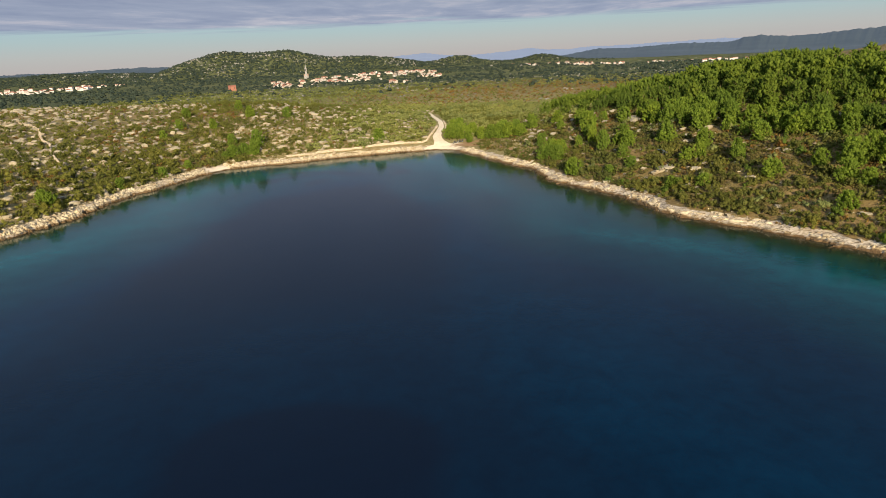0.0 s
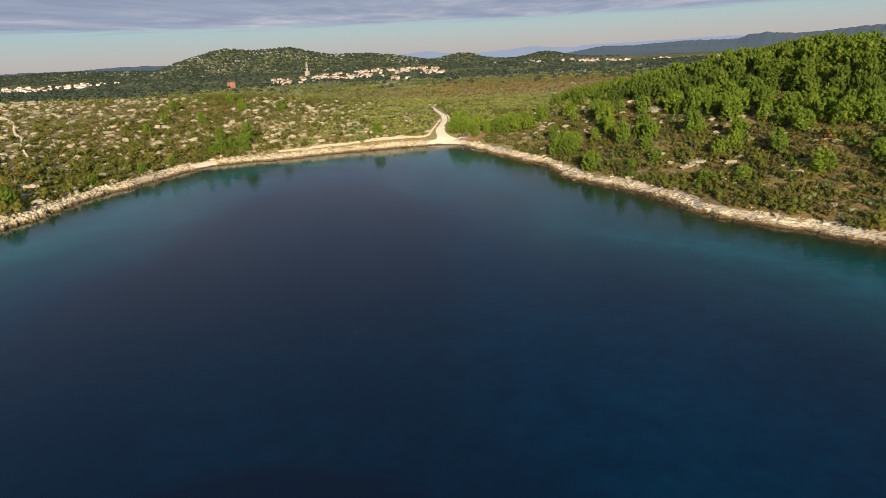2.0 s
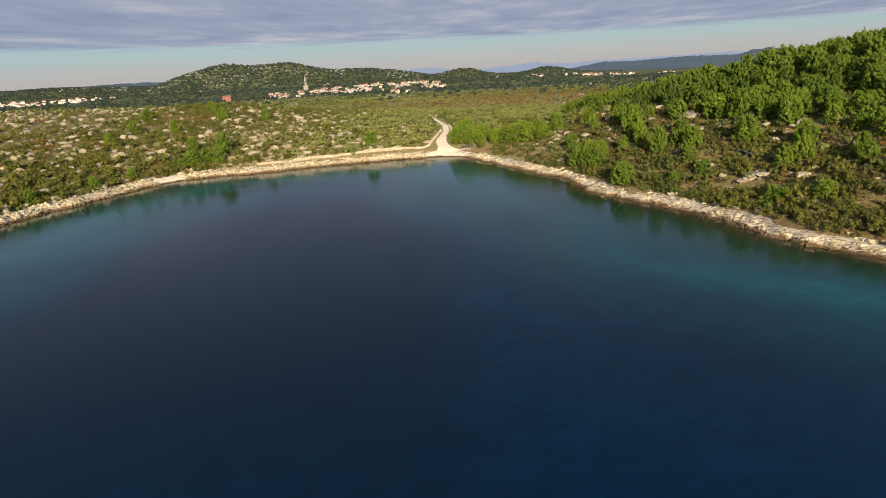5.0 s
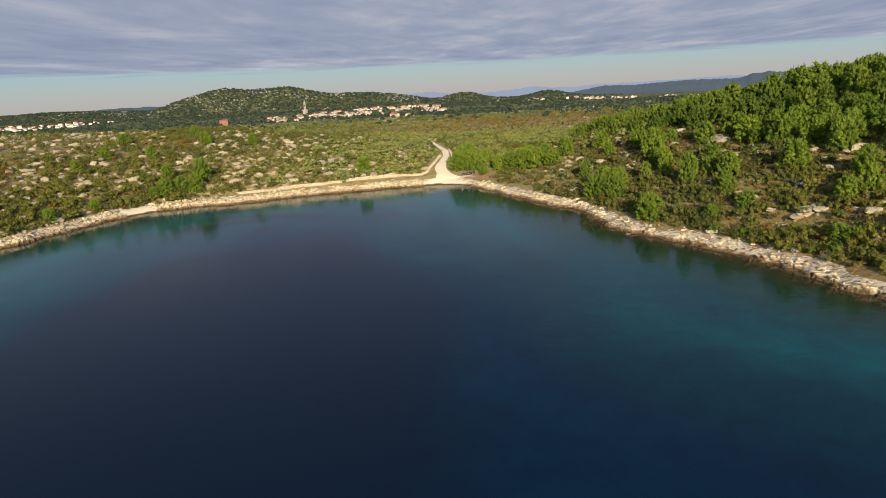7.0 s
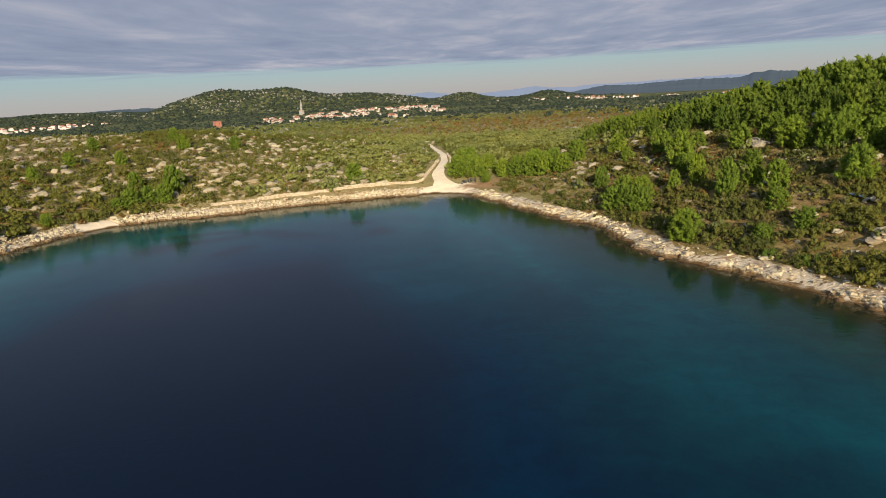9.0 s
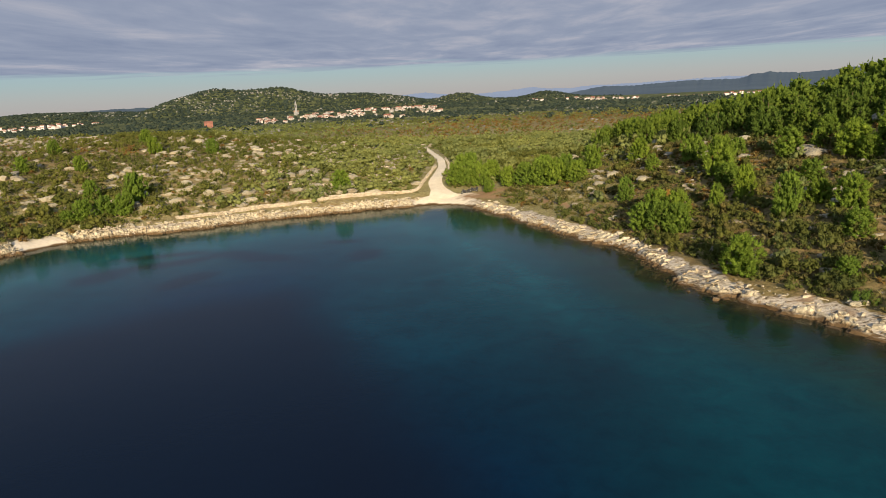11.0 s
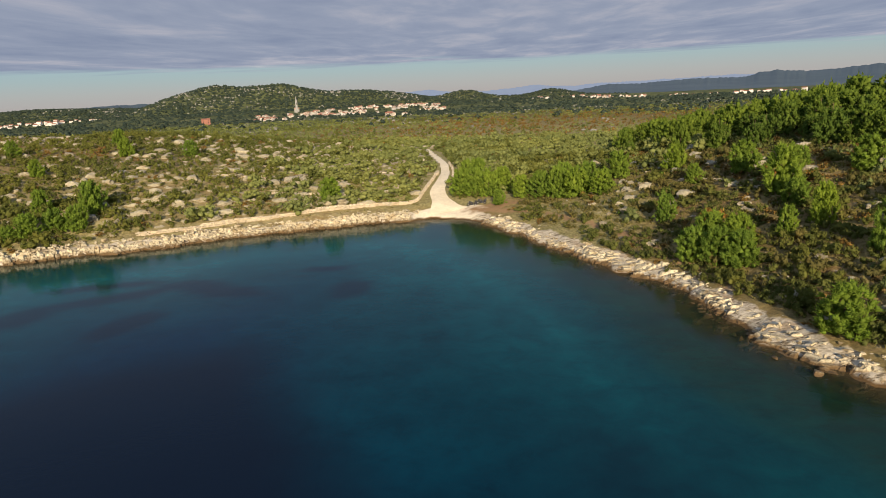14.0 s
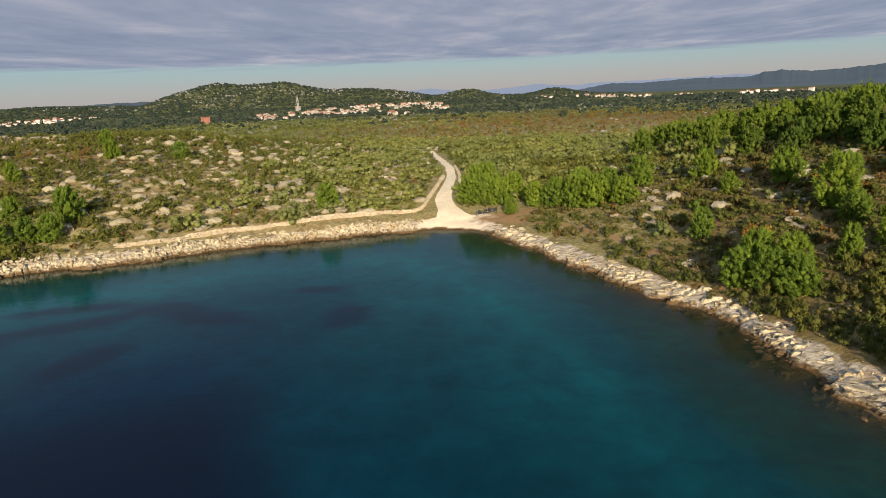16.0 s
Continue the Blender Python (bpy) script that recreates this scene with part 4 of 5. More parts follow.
clear_of_pines = np.min(np.hypot(ox[:, None] - sx, oy[:, None] - sy), 1) > 3
ox, oy = ox[clear_of_pines], oy[clear_of_pines]
tagged(set_many("olive_grove", OLIVES, OLIVE, ox, oy, ground_at(ox, oy) - 0.15, 0.55 + 0.85 * rng.uniform(0, 1, len(ox)) ** 1.3), "grey-green olive trees in rows beside the track", "olive grove", kind="stuff")
fx, fy = scatter(25000, -420, 330, 330, 900, 0, lambda x, y: smoothstep(330, 400, y + 0.1 * np.abs(x)) * smoothstep(1000, 640, y) * (0.80 + 0.6 * fbm(x, y, 0.03, 3, 71)))
fall = rng.uniform(0, 1, len(fx)) < 0.85 * np.exp(-0.5 * (((fx - 55) / 120) ** 2 + ((fy - 560) / 140) ** 2)) - 0.12
deep_green = ~fall & (fbm(fx, fy, 0.02, 3, 151) + 0.5 * rng.normal(size=len(fx)) > 0.1)
for name, mat, some, top, label in (("plain_scrub", OLIVE, ~fall & ~deep_green, 1.15, "grey-green scrub and low trees on the plain"), ("plain_thicket", SCRUB, deep_green, 1.25, "dark evergreen thicket on the plain"), ("autumn_scrub", RUSSET, fall, 1.0, "rust-brown autumn thicket on the plain")):
    tagged(set_many(name, FAR_BUSH, mat, fx[some], fy[some], ground_at(fx[some], fy[some]) - 0.3, rng.uniform(0.5, top, some.sum())), label, "scrub", kind="stuff")
for x, y, s_, mat, label in ((30.4, 213.0, 1.55, BERRY, "golden orange autumn bush on the slope"), (46.5, 218, 1.0, BERRY, "rusty orange autumn bush on the slope"), (44.3, 226, 1.1, BERRY, "golden orange autumn bush on the slope"),
                             (26.8, 213, 0.7, RUSSET, "small russet autumn bush on the slope"), (75, 140, 1.3, BERRY, "rusty orange autumn bush on the slope"), (80, 146, 1.5, RUSSET, "russet autumn bush on the slope")):
    ob = new("bush", mesh_of("bush", *bush_crown(1.5, 1.25, 10, 30, 0.30, 0.18), mat, True))
    ob.matrix_world = placed(x, y, s_, x, 0.15)
    tagged(ob, label, "bush", "autumn bushes")
TUFTS = [blades(rng.uniform(-0.5, 0.5, (6, 3)) * [1, 1, 0], np.tile([[0, 0, 1.0]], (6, 1)), 0.42, 0.16, 2, 0.55) for _ in range(6)]
qx, qy = scatter(42000, -130, 95, 90, 290, 0, lambda x, y: free_of_track(x, y, 5.0) * (0.40 + 0.7 * fbm(x, y, 0.09, 3, 73)) * (0.45 + 0.75 * smoothstep(0, 14, x)))
tagged(set_many("dry_grass", TUFTS, DRYGRASS, qx, qy, ground_at(qx, qy) - 0.03, rng.uniform(0.6, 1.6, len(qx))), "tufts of dry yellow grass between the bushes", "grass", kind="stuff")


# ---- rocks ----
ICO3 = ico(3)


def crag(v, amount):
    """Roughens a rock with ridges and pits at two sizes."""
    o = rng.uniform(0, 50, 3)
    n1 = fbm(v[:, 0] + o[0] + v[:, 2], v[:, 1] + o[1] - v[:, 2], 2.2, 3, int(o[2]))
    n2 = np.abs(fbm(v[:, 0] * 1.3 + o[1], v[:, 1] * 1.3 + v[:, 2] * 2 + o[0], 3.1, 2, int(o[2]) + 9))
    return v * (1 + amount * (n1[:, None] - 1.2 * n2[:, None]))


def boulder(flat=0.55, ball_=None):
    """A weathered block: broken faces, worn corners, a pitted skin."""
    v, f = ball_ or ICO3
    v = crag(v, 0.22)
    for _ in range(10):
        nrm = unit(rng.normal(size=3) * [1, 1, 0.9] + [0, 0, 0.15])
        over = np.maximum(v @ nrm - rng.uniform(0.45, 0.78), 0)
        v = v - over[:, None] * nrm * 0.85
    v = v + 0.022 * rng.normal(size=v.shape)
    return v * [1.15, rng.uniform(0.65, 0.9), flat], f


def ledge(ball_=None):
    """A worn bed of limestone that breaks the soil: long, low, stepped, split by a joint."""
    v, f = ball_ or ICO3
    v = crag(v, 0.34) * [1.45, 0.8, 0.5]
    step_ = rng.uniform(-0.5, 0.5)
    top = rng.uniform(0.24, 0.36) + 0.10 * np.sign(v[:, 0] - step_ + 0.3 * v[:, 1]) + 0.08 * fbm(v[:, 0] + 7 * step_, v[:, 1], 1.7, 2, 5)
    v[:, 2] = np.minimum(v[:, 2], top)
    return v + 0.022 * rng.normal(size=v.shape), f


FAR_BOULDERS = [boulder(0.55, ICO2), ledge(ICO2), ledge(ICO2), boulder(0.5, ICO2), ledge(ICO2), ledge(ICO2)]
BOULDERS = [boulder(), ledge(), boulder(), ledge(), ledge(), boulder()]
PEBBLES = [(ICO1[0] * rng.uniform(0.6, 1.15, (len(ICO1[0]), 1)) * [1.2, 0.8, 0.5], ICO1[1]) for _ in range(6)]
boulder_meshes = [mesh_of("limestone_boulder", *s_, FIELD_ROCK) for s_ in BOULDERS]


def set_boulder(x, y, size, turn, flat=1.0, k=0, group="pale boulders among the scrub", label="weathered pale grey limestone boulder half sunk in soil"):
    ob = new("limestone_boulder", boulder_meshes[k % 6])
    ob.matrix_world = Matrix.LocRotScale((x, y, float(ground_at(x, y)) + 0.17 * size), Euler((0, 0, turn)), (size, size, size * flat))
    return tagged(ob, label, "boulder", group)


off_beach = np.hypot(rx + 98, ry - 219) > 9
rx, ry = rx[off_beach], ry[off_beach]
order = np.argsort(np.hypot(rx, ry - 120))
for k in order[:290]:
    set_boulder(rx[k], ry[k], 0.72 + 1.35 * rng.uniform() ** 1.8, rng.normal(0, 0.3), rng.uniform(0.85, 1.3), int(k))
far_r = order[290:]
vx, vy = scatter(2600, -200, 70, 95, 380, 1.2, lambda x, y: free_of_track(x, y) * 0.5)
tagged(set_many("field_ledges", FAR_BOULDERS, FIELD_ROCK, rx[far_r], ry[far_r], ground_at(rx[far_r], ry[far_r]) + 0.18, 0.72 + 1.45 * rng.uniform(0, 1, len(far_r)) ** 1.8, False, rng.uniform(0.95, 1.4, len(far_r))), "pale limestone beds that break through the fields", "rocks", kind="stuff")
tagged(set_many("field_stones", PEBBLES, FIELD_ROCK, vx, vy, ground_at(vx, vy), rng.uniform(0.2, 0.75, len(vx)), False), "loose pale stones scattered over the fields", "stones", kind="stuff")
for x, y, size, turn, flat in ((43.3, 276.2, 2.6, 0.2, 0.9), (43, 264.4, 3.2, 0.4, 0.8), (36.6, 270.2, 2.0, 0.1, 0.9), (53.8, 237.2, 3.0, 0.3, 0.9), (45.2, 235.8, 2.8, 0.2, 0.9), (29.7, 266.9, 1.8, 0.5, 1.0),
                               (26.6, 241, 2.0, 0.2, 0.9), (31.2, 229, 2.4, 0.3, 0.8), (28.5, 226, 1.6, 0.8, 0.9), (22.9, 237, 1.6, 0.2, 0.9), (57.4, 214.7, 3.0, 0.5, 0.9), (75.3, 224, 3.0, 0.3, 1.0),
                               (104.6, 246.5, 4.5, 0.3, 1.0), (96.3, 230.9, 3.4, 0.2, 0.9), (65.9, 183.5, 1.9, 0.4, 0.8), (50.9, 189.8, 1.9, 0.1, 1.0), (44.5, 231.6, 2.2, 0.6, 0.9), (40.9, 256.4, 2.2, 0.3, 0.9),
                               (58, 212, 3.0, 0.2, 0.8), (71.7, 178.2, 2.2, 0.3, 0.9), (100, 159.8, 4.0, 0.2, 0.8), (65.5, 149.9, 2.2, 0.5, 0.8), (62, 158, 1.8, 0.1, 0.8), (60.3, 150.6, 2.0, 0.4, 0.8),
                               (24, 250, 1.5, 0.7, 0.8), (34, 246, 1.7, 0.2, 0.8), (38, 226, 1.6, 0.4, 0.8), (47.6, 200.6, 1.8, 0.2, 0.8), (36, 215, 1.5, 0.3, 0.7), (49, 222, 1.9, 0.1, 0.8), (35, 258, 1.9, 0.3, 0.9),
                               (48, 246, 2.0, 0.5, 0.8), (40, 243, 1.8, 0.2, 0.8), (74, 158, 2.4, 0.2, 0.8), (46, 175, 1.3, 0.4, 0.8), (58, 168, 1.6, 0.3, 0.7), (-0.5, 283, 1.5, 0.3, 1.0)):
    set_boulder(x, y, 0.82 * size, turn, 1.15 * flat, (0, 2, 5)[int(x) % 3], "boulders on the pine slope", "rounded grey-brown limestone outcrop on the slope")
ux, uy = scatter(1500, 14, 105, 85, 290, 2.2, lambda x, y: free_of_track(x, y) * (signed_distance(x, y, BAY) < 72) * np.clip(0.3 + 1.4 * fbm(x, y, 0.06, 3, 83), 0, 1))
tagged(set_many("slope_stones", BOULDERS, FIELD_ROCK, ux, uy, ground_at(ux, uy) + 0.08, 0.4 + 1.1 * rng.uniform(0, 1, len(ux)) ** 1.6, False), "pale limestone breaking through the eastern slope", "rocks", kind="stuff")
# a dug-out ledge of fresh pale rock on the slope
for k in range(9):
    set_boulder(51.5 + 0.9 * k * 0.6 + rng.normal(0, 0.4), 157 + 0.9 * (k % 3) + rng.normal(0, 0.4), rng.uniform(0.9, 1.7), 0.5, 0.7, k, "broken rock of the dug ledge", "freshly broken pale limestone block on the slope")


def slab(long, wide, thick):
    """A broken limestone bed: squared, bevelled by wear, uneven on top."""
    bm = bmesh.new()
    skew = rng.uniform(-0.45, 0.45, 4)
    bmesh.ops.create_cube(bm, size=1)
    bmesh.ops.subdivide_edges(bm, edges=bm.edges[:], cuts=1, use_grid_fill=True)
    for v in bm.verts:
        q = v.co.normalized() * 0.62
        v.co = v.co.lerp(q, 0.34) + Vector(rng.normal(0, 0.11, 3))
        v.co.x, v.co.y = v.co.x * (1 + skew[0] * v.co.y), v.co.y * (1 + skew[1] * v.co.x) + skew[2] * v.co.x
        v.co.x, v.co.y, v.co.z = v.co.x * long, v.co.y * wide, v.co.z * thick * (1 + skew[3] * v.co.x / long)
    bmesh.ops.triangulate(bm, faces=bm.faces[:])
    bm.verts.ensure_lookup_table()
    out = np.array([v.co[:] for v in bm.verts]), np.array([[q.index for q in p_.verts] for p_ in bm.faces])
    bm.free()
    return out


SLABS = [slab(1.9, 0.9, 0.42), slab(1.3, 0.9, 0.5), slab(1.8, 0.95, 0.42), slab(1.0, 0.8, 0.5), slab(1.5, 1.2, 0.34), slab(0.8, 0.7, 0.55), slab(1.6, 0.75, 0.48), slab(1.1, 0.6, 0.6)]
steps = np.hypot(*np.diff(SHORE, axis=0).T)
run = np.concatenate([[0], np.cumsum(steps)])


def shore_spots(n, lo, hi, width, power=1.0):
    """Places along the waterline between two headings along the line, up to width metres inland, and the line's heading there."""
    s_ = rng.uniform(lo, hi, n)
    x, y = np.interp(s_, run, SHORE[:, 0]), np.interp(s_, run, SHORE[:, 1])
    x2, y2 = np.interp(s_ + 3, run, SHORE[:, 0]), np.interp(s_ + 3, run, SHORE[:, 1])
    head = np.arctan2(y2 - y, x2 - x)
    off = width * rng.uniform(0, 1, n) ** power - 0.5
    return x - np.sin(head) * off, y + np.cos(head) * off, head, off


def run_at(x, y):
    return run[np.argmin(np.hypot(SHORE[:, 0] - x, SHORE[:, 1] - y))]


shore_thing = tagged(new("rocky_shore"), "pale layered limestone ledges along the waterline", "rocks", kind="structure")
slab_meshes = [mesh_of("rock_slab", *s_, SHORE_ROCK) for s_ in SLABS]


def set_slabs(n, lo, hi, width, smin, smax):
    x, y, head, off = shore_spots(n, lo, hi, width)
    skip = (np.hypot((x + 12) / 10, (y - 254) / 5) < 1) | (np.hypot((x + 97.5) / 5.0, (y - 217.8) / 5.2) < 1)
    x, y, head, off = x[~skip], y[~skip], head[~skip], off[~skip]
    z = np.maximum(ground_at(x, y), -0.15) + rng.uniform(-0.25, 0.20, len(x)) + 0.40 * smoothstep(-0.1, 0.5, fbm(x, y, 0.3, 2, 111))
    return x, y, z, rng.normal(-0.06, 0.45, len(x)) + 0.25 * np.sin(head), smin + (smax - smin) * rng.uniform(0, 1, len(x)) ** 2, rng.normal(0.12, 0.14, len(x))


def slab_matrix(x, y, z, head, s_, tilt):
    return Matrix.LocRotScale((x, y, z), Euler((-tilt, rng.normal(0, 0.16), head)), (s_, s_ * rng.uniform(0.7, 1.2), s_ * rng.uniform(0.6, 1.2)))


BLOCKS = [slab(1.0, 0.9, 0.75), slab(1.4, 1.0, 0.8), slab(0.8, 0.7, 0.7), slab(1.2, 0.7, 0.9)]


def slab_stuff(name, rows_, label, jumble=0.0):
    pieces = []
    for k, row in enumerate(zip(*rows_)):
        v, f = BLOCKS[k % 4] if rng.uniform() < jumble else SLABS[k % 8]
        m = np.array(slab_matrix(*(float(q) for q in row)))
        if jumble:
            m = m @ np.array(Euler((rng.normal(0, 0.35), rng.normal(0, 0.35), rng.uniform(-1, 1))).to_matrix().to_4x4())
        pieces.append((v @ m[:3, :3].T + m[:3, 3], f))
    v, f = joined(pieces)
    tagged(new(name, mesh_of(name, v, f, SHORE_ROCK)), label, "rocks", kind="stuff")


def cells(x, y, size, seed):
    """Broken rock in plan: height of each block (0..1) and the distance to its joint, in block sizes."""
    x, y = x / size, y / size
    ix, iy = np.floor(x), np.floor(y)
    first_, second_, tall_ = np.full(x.shape, 9.0), np.full(x.shape, 9.0), np.zeros(x.shape)
    for a in (-1, 0, 1):
        for b_ in (-1, 0, 1):
            cx, cy = ix + a, iy + b_
            far_ = np.hypot(cx + lattice(cx, cy, seed) - x, cy + lattice(cx, cy, seed + 1) - y)
            nearer = far_ < first_
            second_ = np.where(nearer, first_, np.minimum(second_, far_))
            tall_ = np.where(nearer, lattice(cx, cy, seed + 2), tall_)
            first_ = np.minimum(first_, far_)
    return tall_, second_ - first_


def shore_rock(name, lo, hi, label, bedded):
    """The solid rock of the waterline: tilted beds that step down to the sea, or broken blocks, with open joints."""
    s_, off = np.arange(lo, hi, 0.19), np.arange(-2.6, 7.4, 0.19)
    px_, py_ = np.interp(s_, run, SHORE[:, 0]), np.interp(s_, run, SHORE[:, 1])
    head = np.arctan2(np.interp(s_ + 5, run, SHORE[:, 1]) - np.interp(s_ - 5, run, SHORE[:, 1]), np.interp(s_ + 5, run, SHORE[:, 0]) - np.interp(s_ - 5, run, SHORE[:, 0]))
    x, y = px_[None] - np.sin(head)[None] * off[:, None], py_[None] + np.cos(head)[None] * off[:, None]
    d = inland(x, y)
    wx_, wy_ = x + 0.9 * fbm(x, y, 0.35, 3, 301), y + 0.8 * fbm(x, y, 0.22, 3, 302)
    oblique = smoothstep(192, 170, y + 9 * fbm(x, y, 0.06, 2, 300)) > 0.5
    q = np.where(oblique, (0.66 * wy_ + 0.75 * wx_), (wy_ + 0.12 * wx_)) / 1.12 + 1.1 * fbm(x, y, 0.07, 2, 303)
    bed_, fall = np.floor(q), q - np.floor(q)
    joint = np.where(oblique, 0.7 * wx_ - 0.7 * wy_, wx_) / 4.6 + 5.0 * lattice(bed_, 0 * bed_, 305)
    crack = np.abs(joint - np.round(joint)) * 4.6
    base_ = ground_at(x, y)
    tilt_ = base_ + 0.42 * fbm(x, y, 0.22, 3, 307) + 0.22 * (1 - fall) + 0.42 * lattice(bed_, np.round(joint), 306)
    # tongues of rock run out into the sea, with small clefts between
    tongue = smoothstep(-0.05, 0.40, fbm(x, y, 0.17, 3, 323))
    base_ = base_ + smoothstep(-2.7, -0.9, d) * smoothstep(2.2, 0.4, d) * (0.85 * tongue - 0.30)
    tilt_ = tilt_ + 0.3 * tongue * smoothstep(2.2, 0.4, d)
    course = tilt_ / 0.36
    beds_ = 0.36 * (np.floor(course) + 0.12 * (course - np.floor(course))) - base_ - 0.55 * smoothstep(0.28, 0.06, crack) - 0.75 * smoothstep(0.30, 0.06, fall)
    tall_, gap_ = cells(wx_, wy_ * 1.35, 1.15, 311)
    blocks = 0.95 * tall_ + 0.10 * fbm(x, y, 1.1, 2, 312) - 0.75 * smoothstep(0.24, 0.03, gap_)
    small, gap2 = cells(wx_ + 9, wy_, 0.52, 317)
    share = np.clip(bedded + 0.55 * fbm(x, y, 0.05, 3, 320), 0, 1)
    share = smoothstep(0.42, 0.58, share)
    relief = share * beds_ + (1 - share) * (blocks + 0.16 * small - 0.12 * smoothstep(0.2, 0.04, gap2)) - 0.10
    width = 3.5 + 3.6 * fbm(x, y, 0.09, 4, 321)
    ragged = d + 1.7 * (tall_ - 0.5) + 0.8 * (small - 0.5) + 1.5 * fbm(x, y, 0.16, 3, 322)
    m = smoothstep(-2.0, -0.5, ragged) * smoothstep(width, width - 0.7, ragged)
    open_ = (np.hypot((x + 12.5) / 9.5, (y - 255) / 6) > 1) & (np.hypot((x + 97.5) / 5.0, (y - 217.8) / 5.2) > 1)
    # pockets of soil between the ledges
    m = m * open_ * (1 - 0.95 * smoothstep(0.17, 0.30, fbm(x, y, 0.38, 3, 325)) * smoothstep(1.2, 2.2, d))
    z = base_ + m * (relief + 0.10) - (1 - m) * 0.45
    i_ = np.arange(x.size).reshape(x.shape)
    f_ = np.stack([i_[:-1, :-1], i_[:-1, 1:], i_[1:, 1:], i_[1:, :-1]], -1).reshape(-1, 4)
    keep = (m[:-1, :-1] + m[1:, 1:] + m[:-1, 1:] + m[1:, :-1]).reshape(-1) > 0.02
    tagged(new(name, mesh_of(name, np.stack([x, y, z], -1).reshape(-1, 3), f_[keep], SHORE_ROCK)), label, "rocks", kind="structure")


r_a, r_b, r_c, r_d = run_at(-122, 100), run_at(-19, 253.5), run_at(-6, 247), run_at(98, 60)
shore_rock("shore_rock_west", r_a, r_b, "solid pale limestone broken into blocks along the waterline", 0.15)
shore_rock("shore_rock_east", r_c, r_d, "solid pale limestone beds that step down to the sea", 0.85)
for k, row in enumerate(zip(*set_slabs(300, run_at(9, 220), run_at(45, 136), 3.4, 0.25, 0.80))):
    ob = new("rock_slab", slab_meshes[k % 8])
    x, y, z, head, s_, tilt = (float(q) for q in row)
    ob.matrix_world = slab_matrix(x, y, z - 0.30, 0.45 * head, s_, 0.35 * tilt)
    ob.parent = shore_thing
slab_stuff("shore_rocks", set_slabs(2300, r_a, r_b, 5.0, 0.18, 0.8), "jagged pale limestone rocks along the western shore", 0.7)
slab_stuff("shore_ledges", set_slabs(120, r_c, run_at(58, 115), 3.8, 0.2, 0.5), "thin pale limestone beds along the eastern shore")
slab_stuff("shore_rubble", [np.concatenate(q) for q in zip(set_slabs(170, r_c, r_d, 4.8, 0.15, 0.36), set_slabs(30, run_at(45, 136), r_d, 4.4, 0.3, 0.7))], "small broken limestone along the eastern shore", 0.5)
for x, y, size in ((26.3, 168.6, 0.75), (27.4, 169.2, 0.65), (24.0, 172.5, 0.4)):
    ob = new("sea_rock", boulder_meshes[int(x) % 6].copy())
    ob.data.materials[0] = SHORE_ROCK
    ob.matrix_world = Matrix.LocRotScale((x, y, 0.0), Euler((0, 0, x)), (size, size, size * 1.3))
    tagged(ob, "brown-stained rock standing in shallow water", "rock", "rocks in the shallows")


# ---- dry-stone walls ----
def dry_wall(line, height, label, singles):
    thing = tagged(new("dry_stone_wall"), label, "stone wall")
    stones = [slab(0.62, 0.42, 0.30), slab(0.5, 0.40, 0.26), slab(0.75, 0.42, 0.30), slab(0.42, 0.38, 0.28)]
    meshes = [mesh_of("stone", *q, WALL_ROCK) for q in stones]
    seg = np.hypot(*np.diff(line, axis=0).T)
    acc = np.concatenate([[0], np.cumsum(seg)])
    spots, s_ = [], 0.0
    while s_ < acc[-1]:
        x, y = np.interp(s_, acc, line[:, 0]), np.interp(s_, acc, line[:, 1])
        x2, y2 = np.interp(s_ + 0.6, acc, line[:, 0]), np.interp(s_ + 0.6, acc, line[:, 1])
        head, g = math.atan2(y2 - y, x2 - x) if s_ + 0.6 < acc[-1] else 0.0, float(ground_at(x, y))
        top = height * (1 + 0.25 * float(fbm(x, y, 0.25, 2, 91)))
        for c in range(max(1, round(top / 0.24))):
            spots.append((x + rng.normal(0, 0.08), y + rng.normal(0, 0.08), g + 0.10 + 0.235 * c, head + rng.normal(0, 0.15)))
        s_ += 0.52
    pick = set(rng.permutation(len(spots))[:singles].tolist())
    pieces = []
    for k, (x, y, z, head) in enumerate(spots):
        m = Matrix.LocRotScale((x, y, z), Euler((rng.normal(0, 0.08), rng.normal(0, 0.08), head)), Vector((1, 1, 1)) * rng.uniform(0.85, 1.25))
        if k in pick:
            ob = new("stone", meshes[k % 4])
            ob.matrix_world = m
            ob.parent = thing
        else:
            v, f = stones[k % 4]
            a = np.array(m)
            pieces.append((v @ a[:3, :3].T + a[:3, 3], f))
    if pieces:
        v, f = joined(pieces)
        ob = tagged(new("stones", mesh_of("stones", v, f, WALL_ROCK)), kind="stuff")
        ob.parent = thing


dry_wall(WALL_LINE, 0.8, "low pale dry-stone wall beside the track and shore", 290)
dry_wall(rounded_line([(-13.6, 276), (-14.0, 284), (-14.4, 296), (-15.4, 307), (-17.0, 318)], 4), 0.5, "low rough dry-stone wall at the track's edge", 90)
dry_wall(rounded_line([(-205, 262), (-184, 244), (-178, 236), (-167, 221), (-158, 212), (-150, 200), (-139, 187), (-133, 181), (-127, 180)], 4), 0.8, "old zigzag dry-stone wall across the stony field", 150)
dry_wall(rounded_line([(32.5, 238), (35, 235), (37.2, 232.6), (38.4, 227), (40.5, 220)], 4), 0.35, "tumbled line of pale field stones across the slope", 30)
dry_wall(rounded_line([(-175, 214), (-166, 203), (-156, 192), (-147, 181)], 4), 0.7, "short dry-stone wall on the stony hillside", 60)
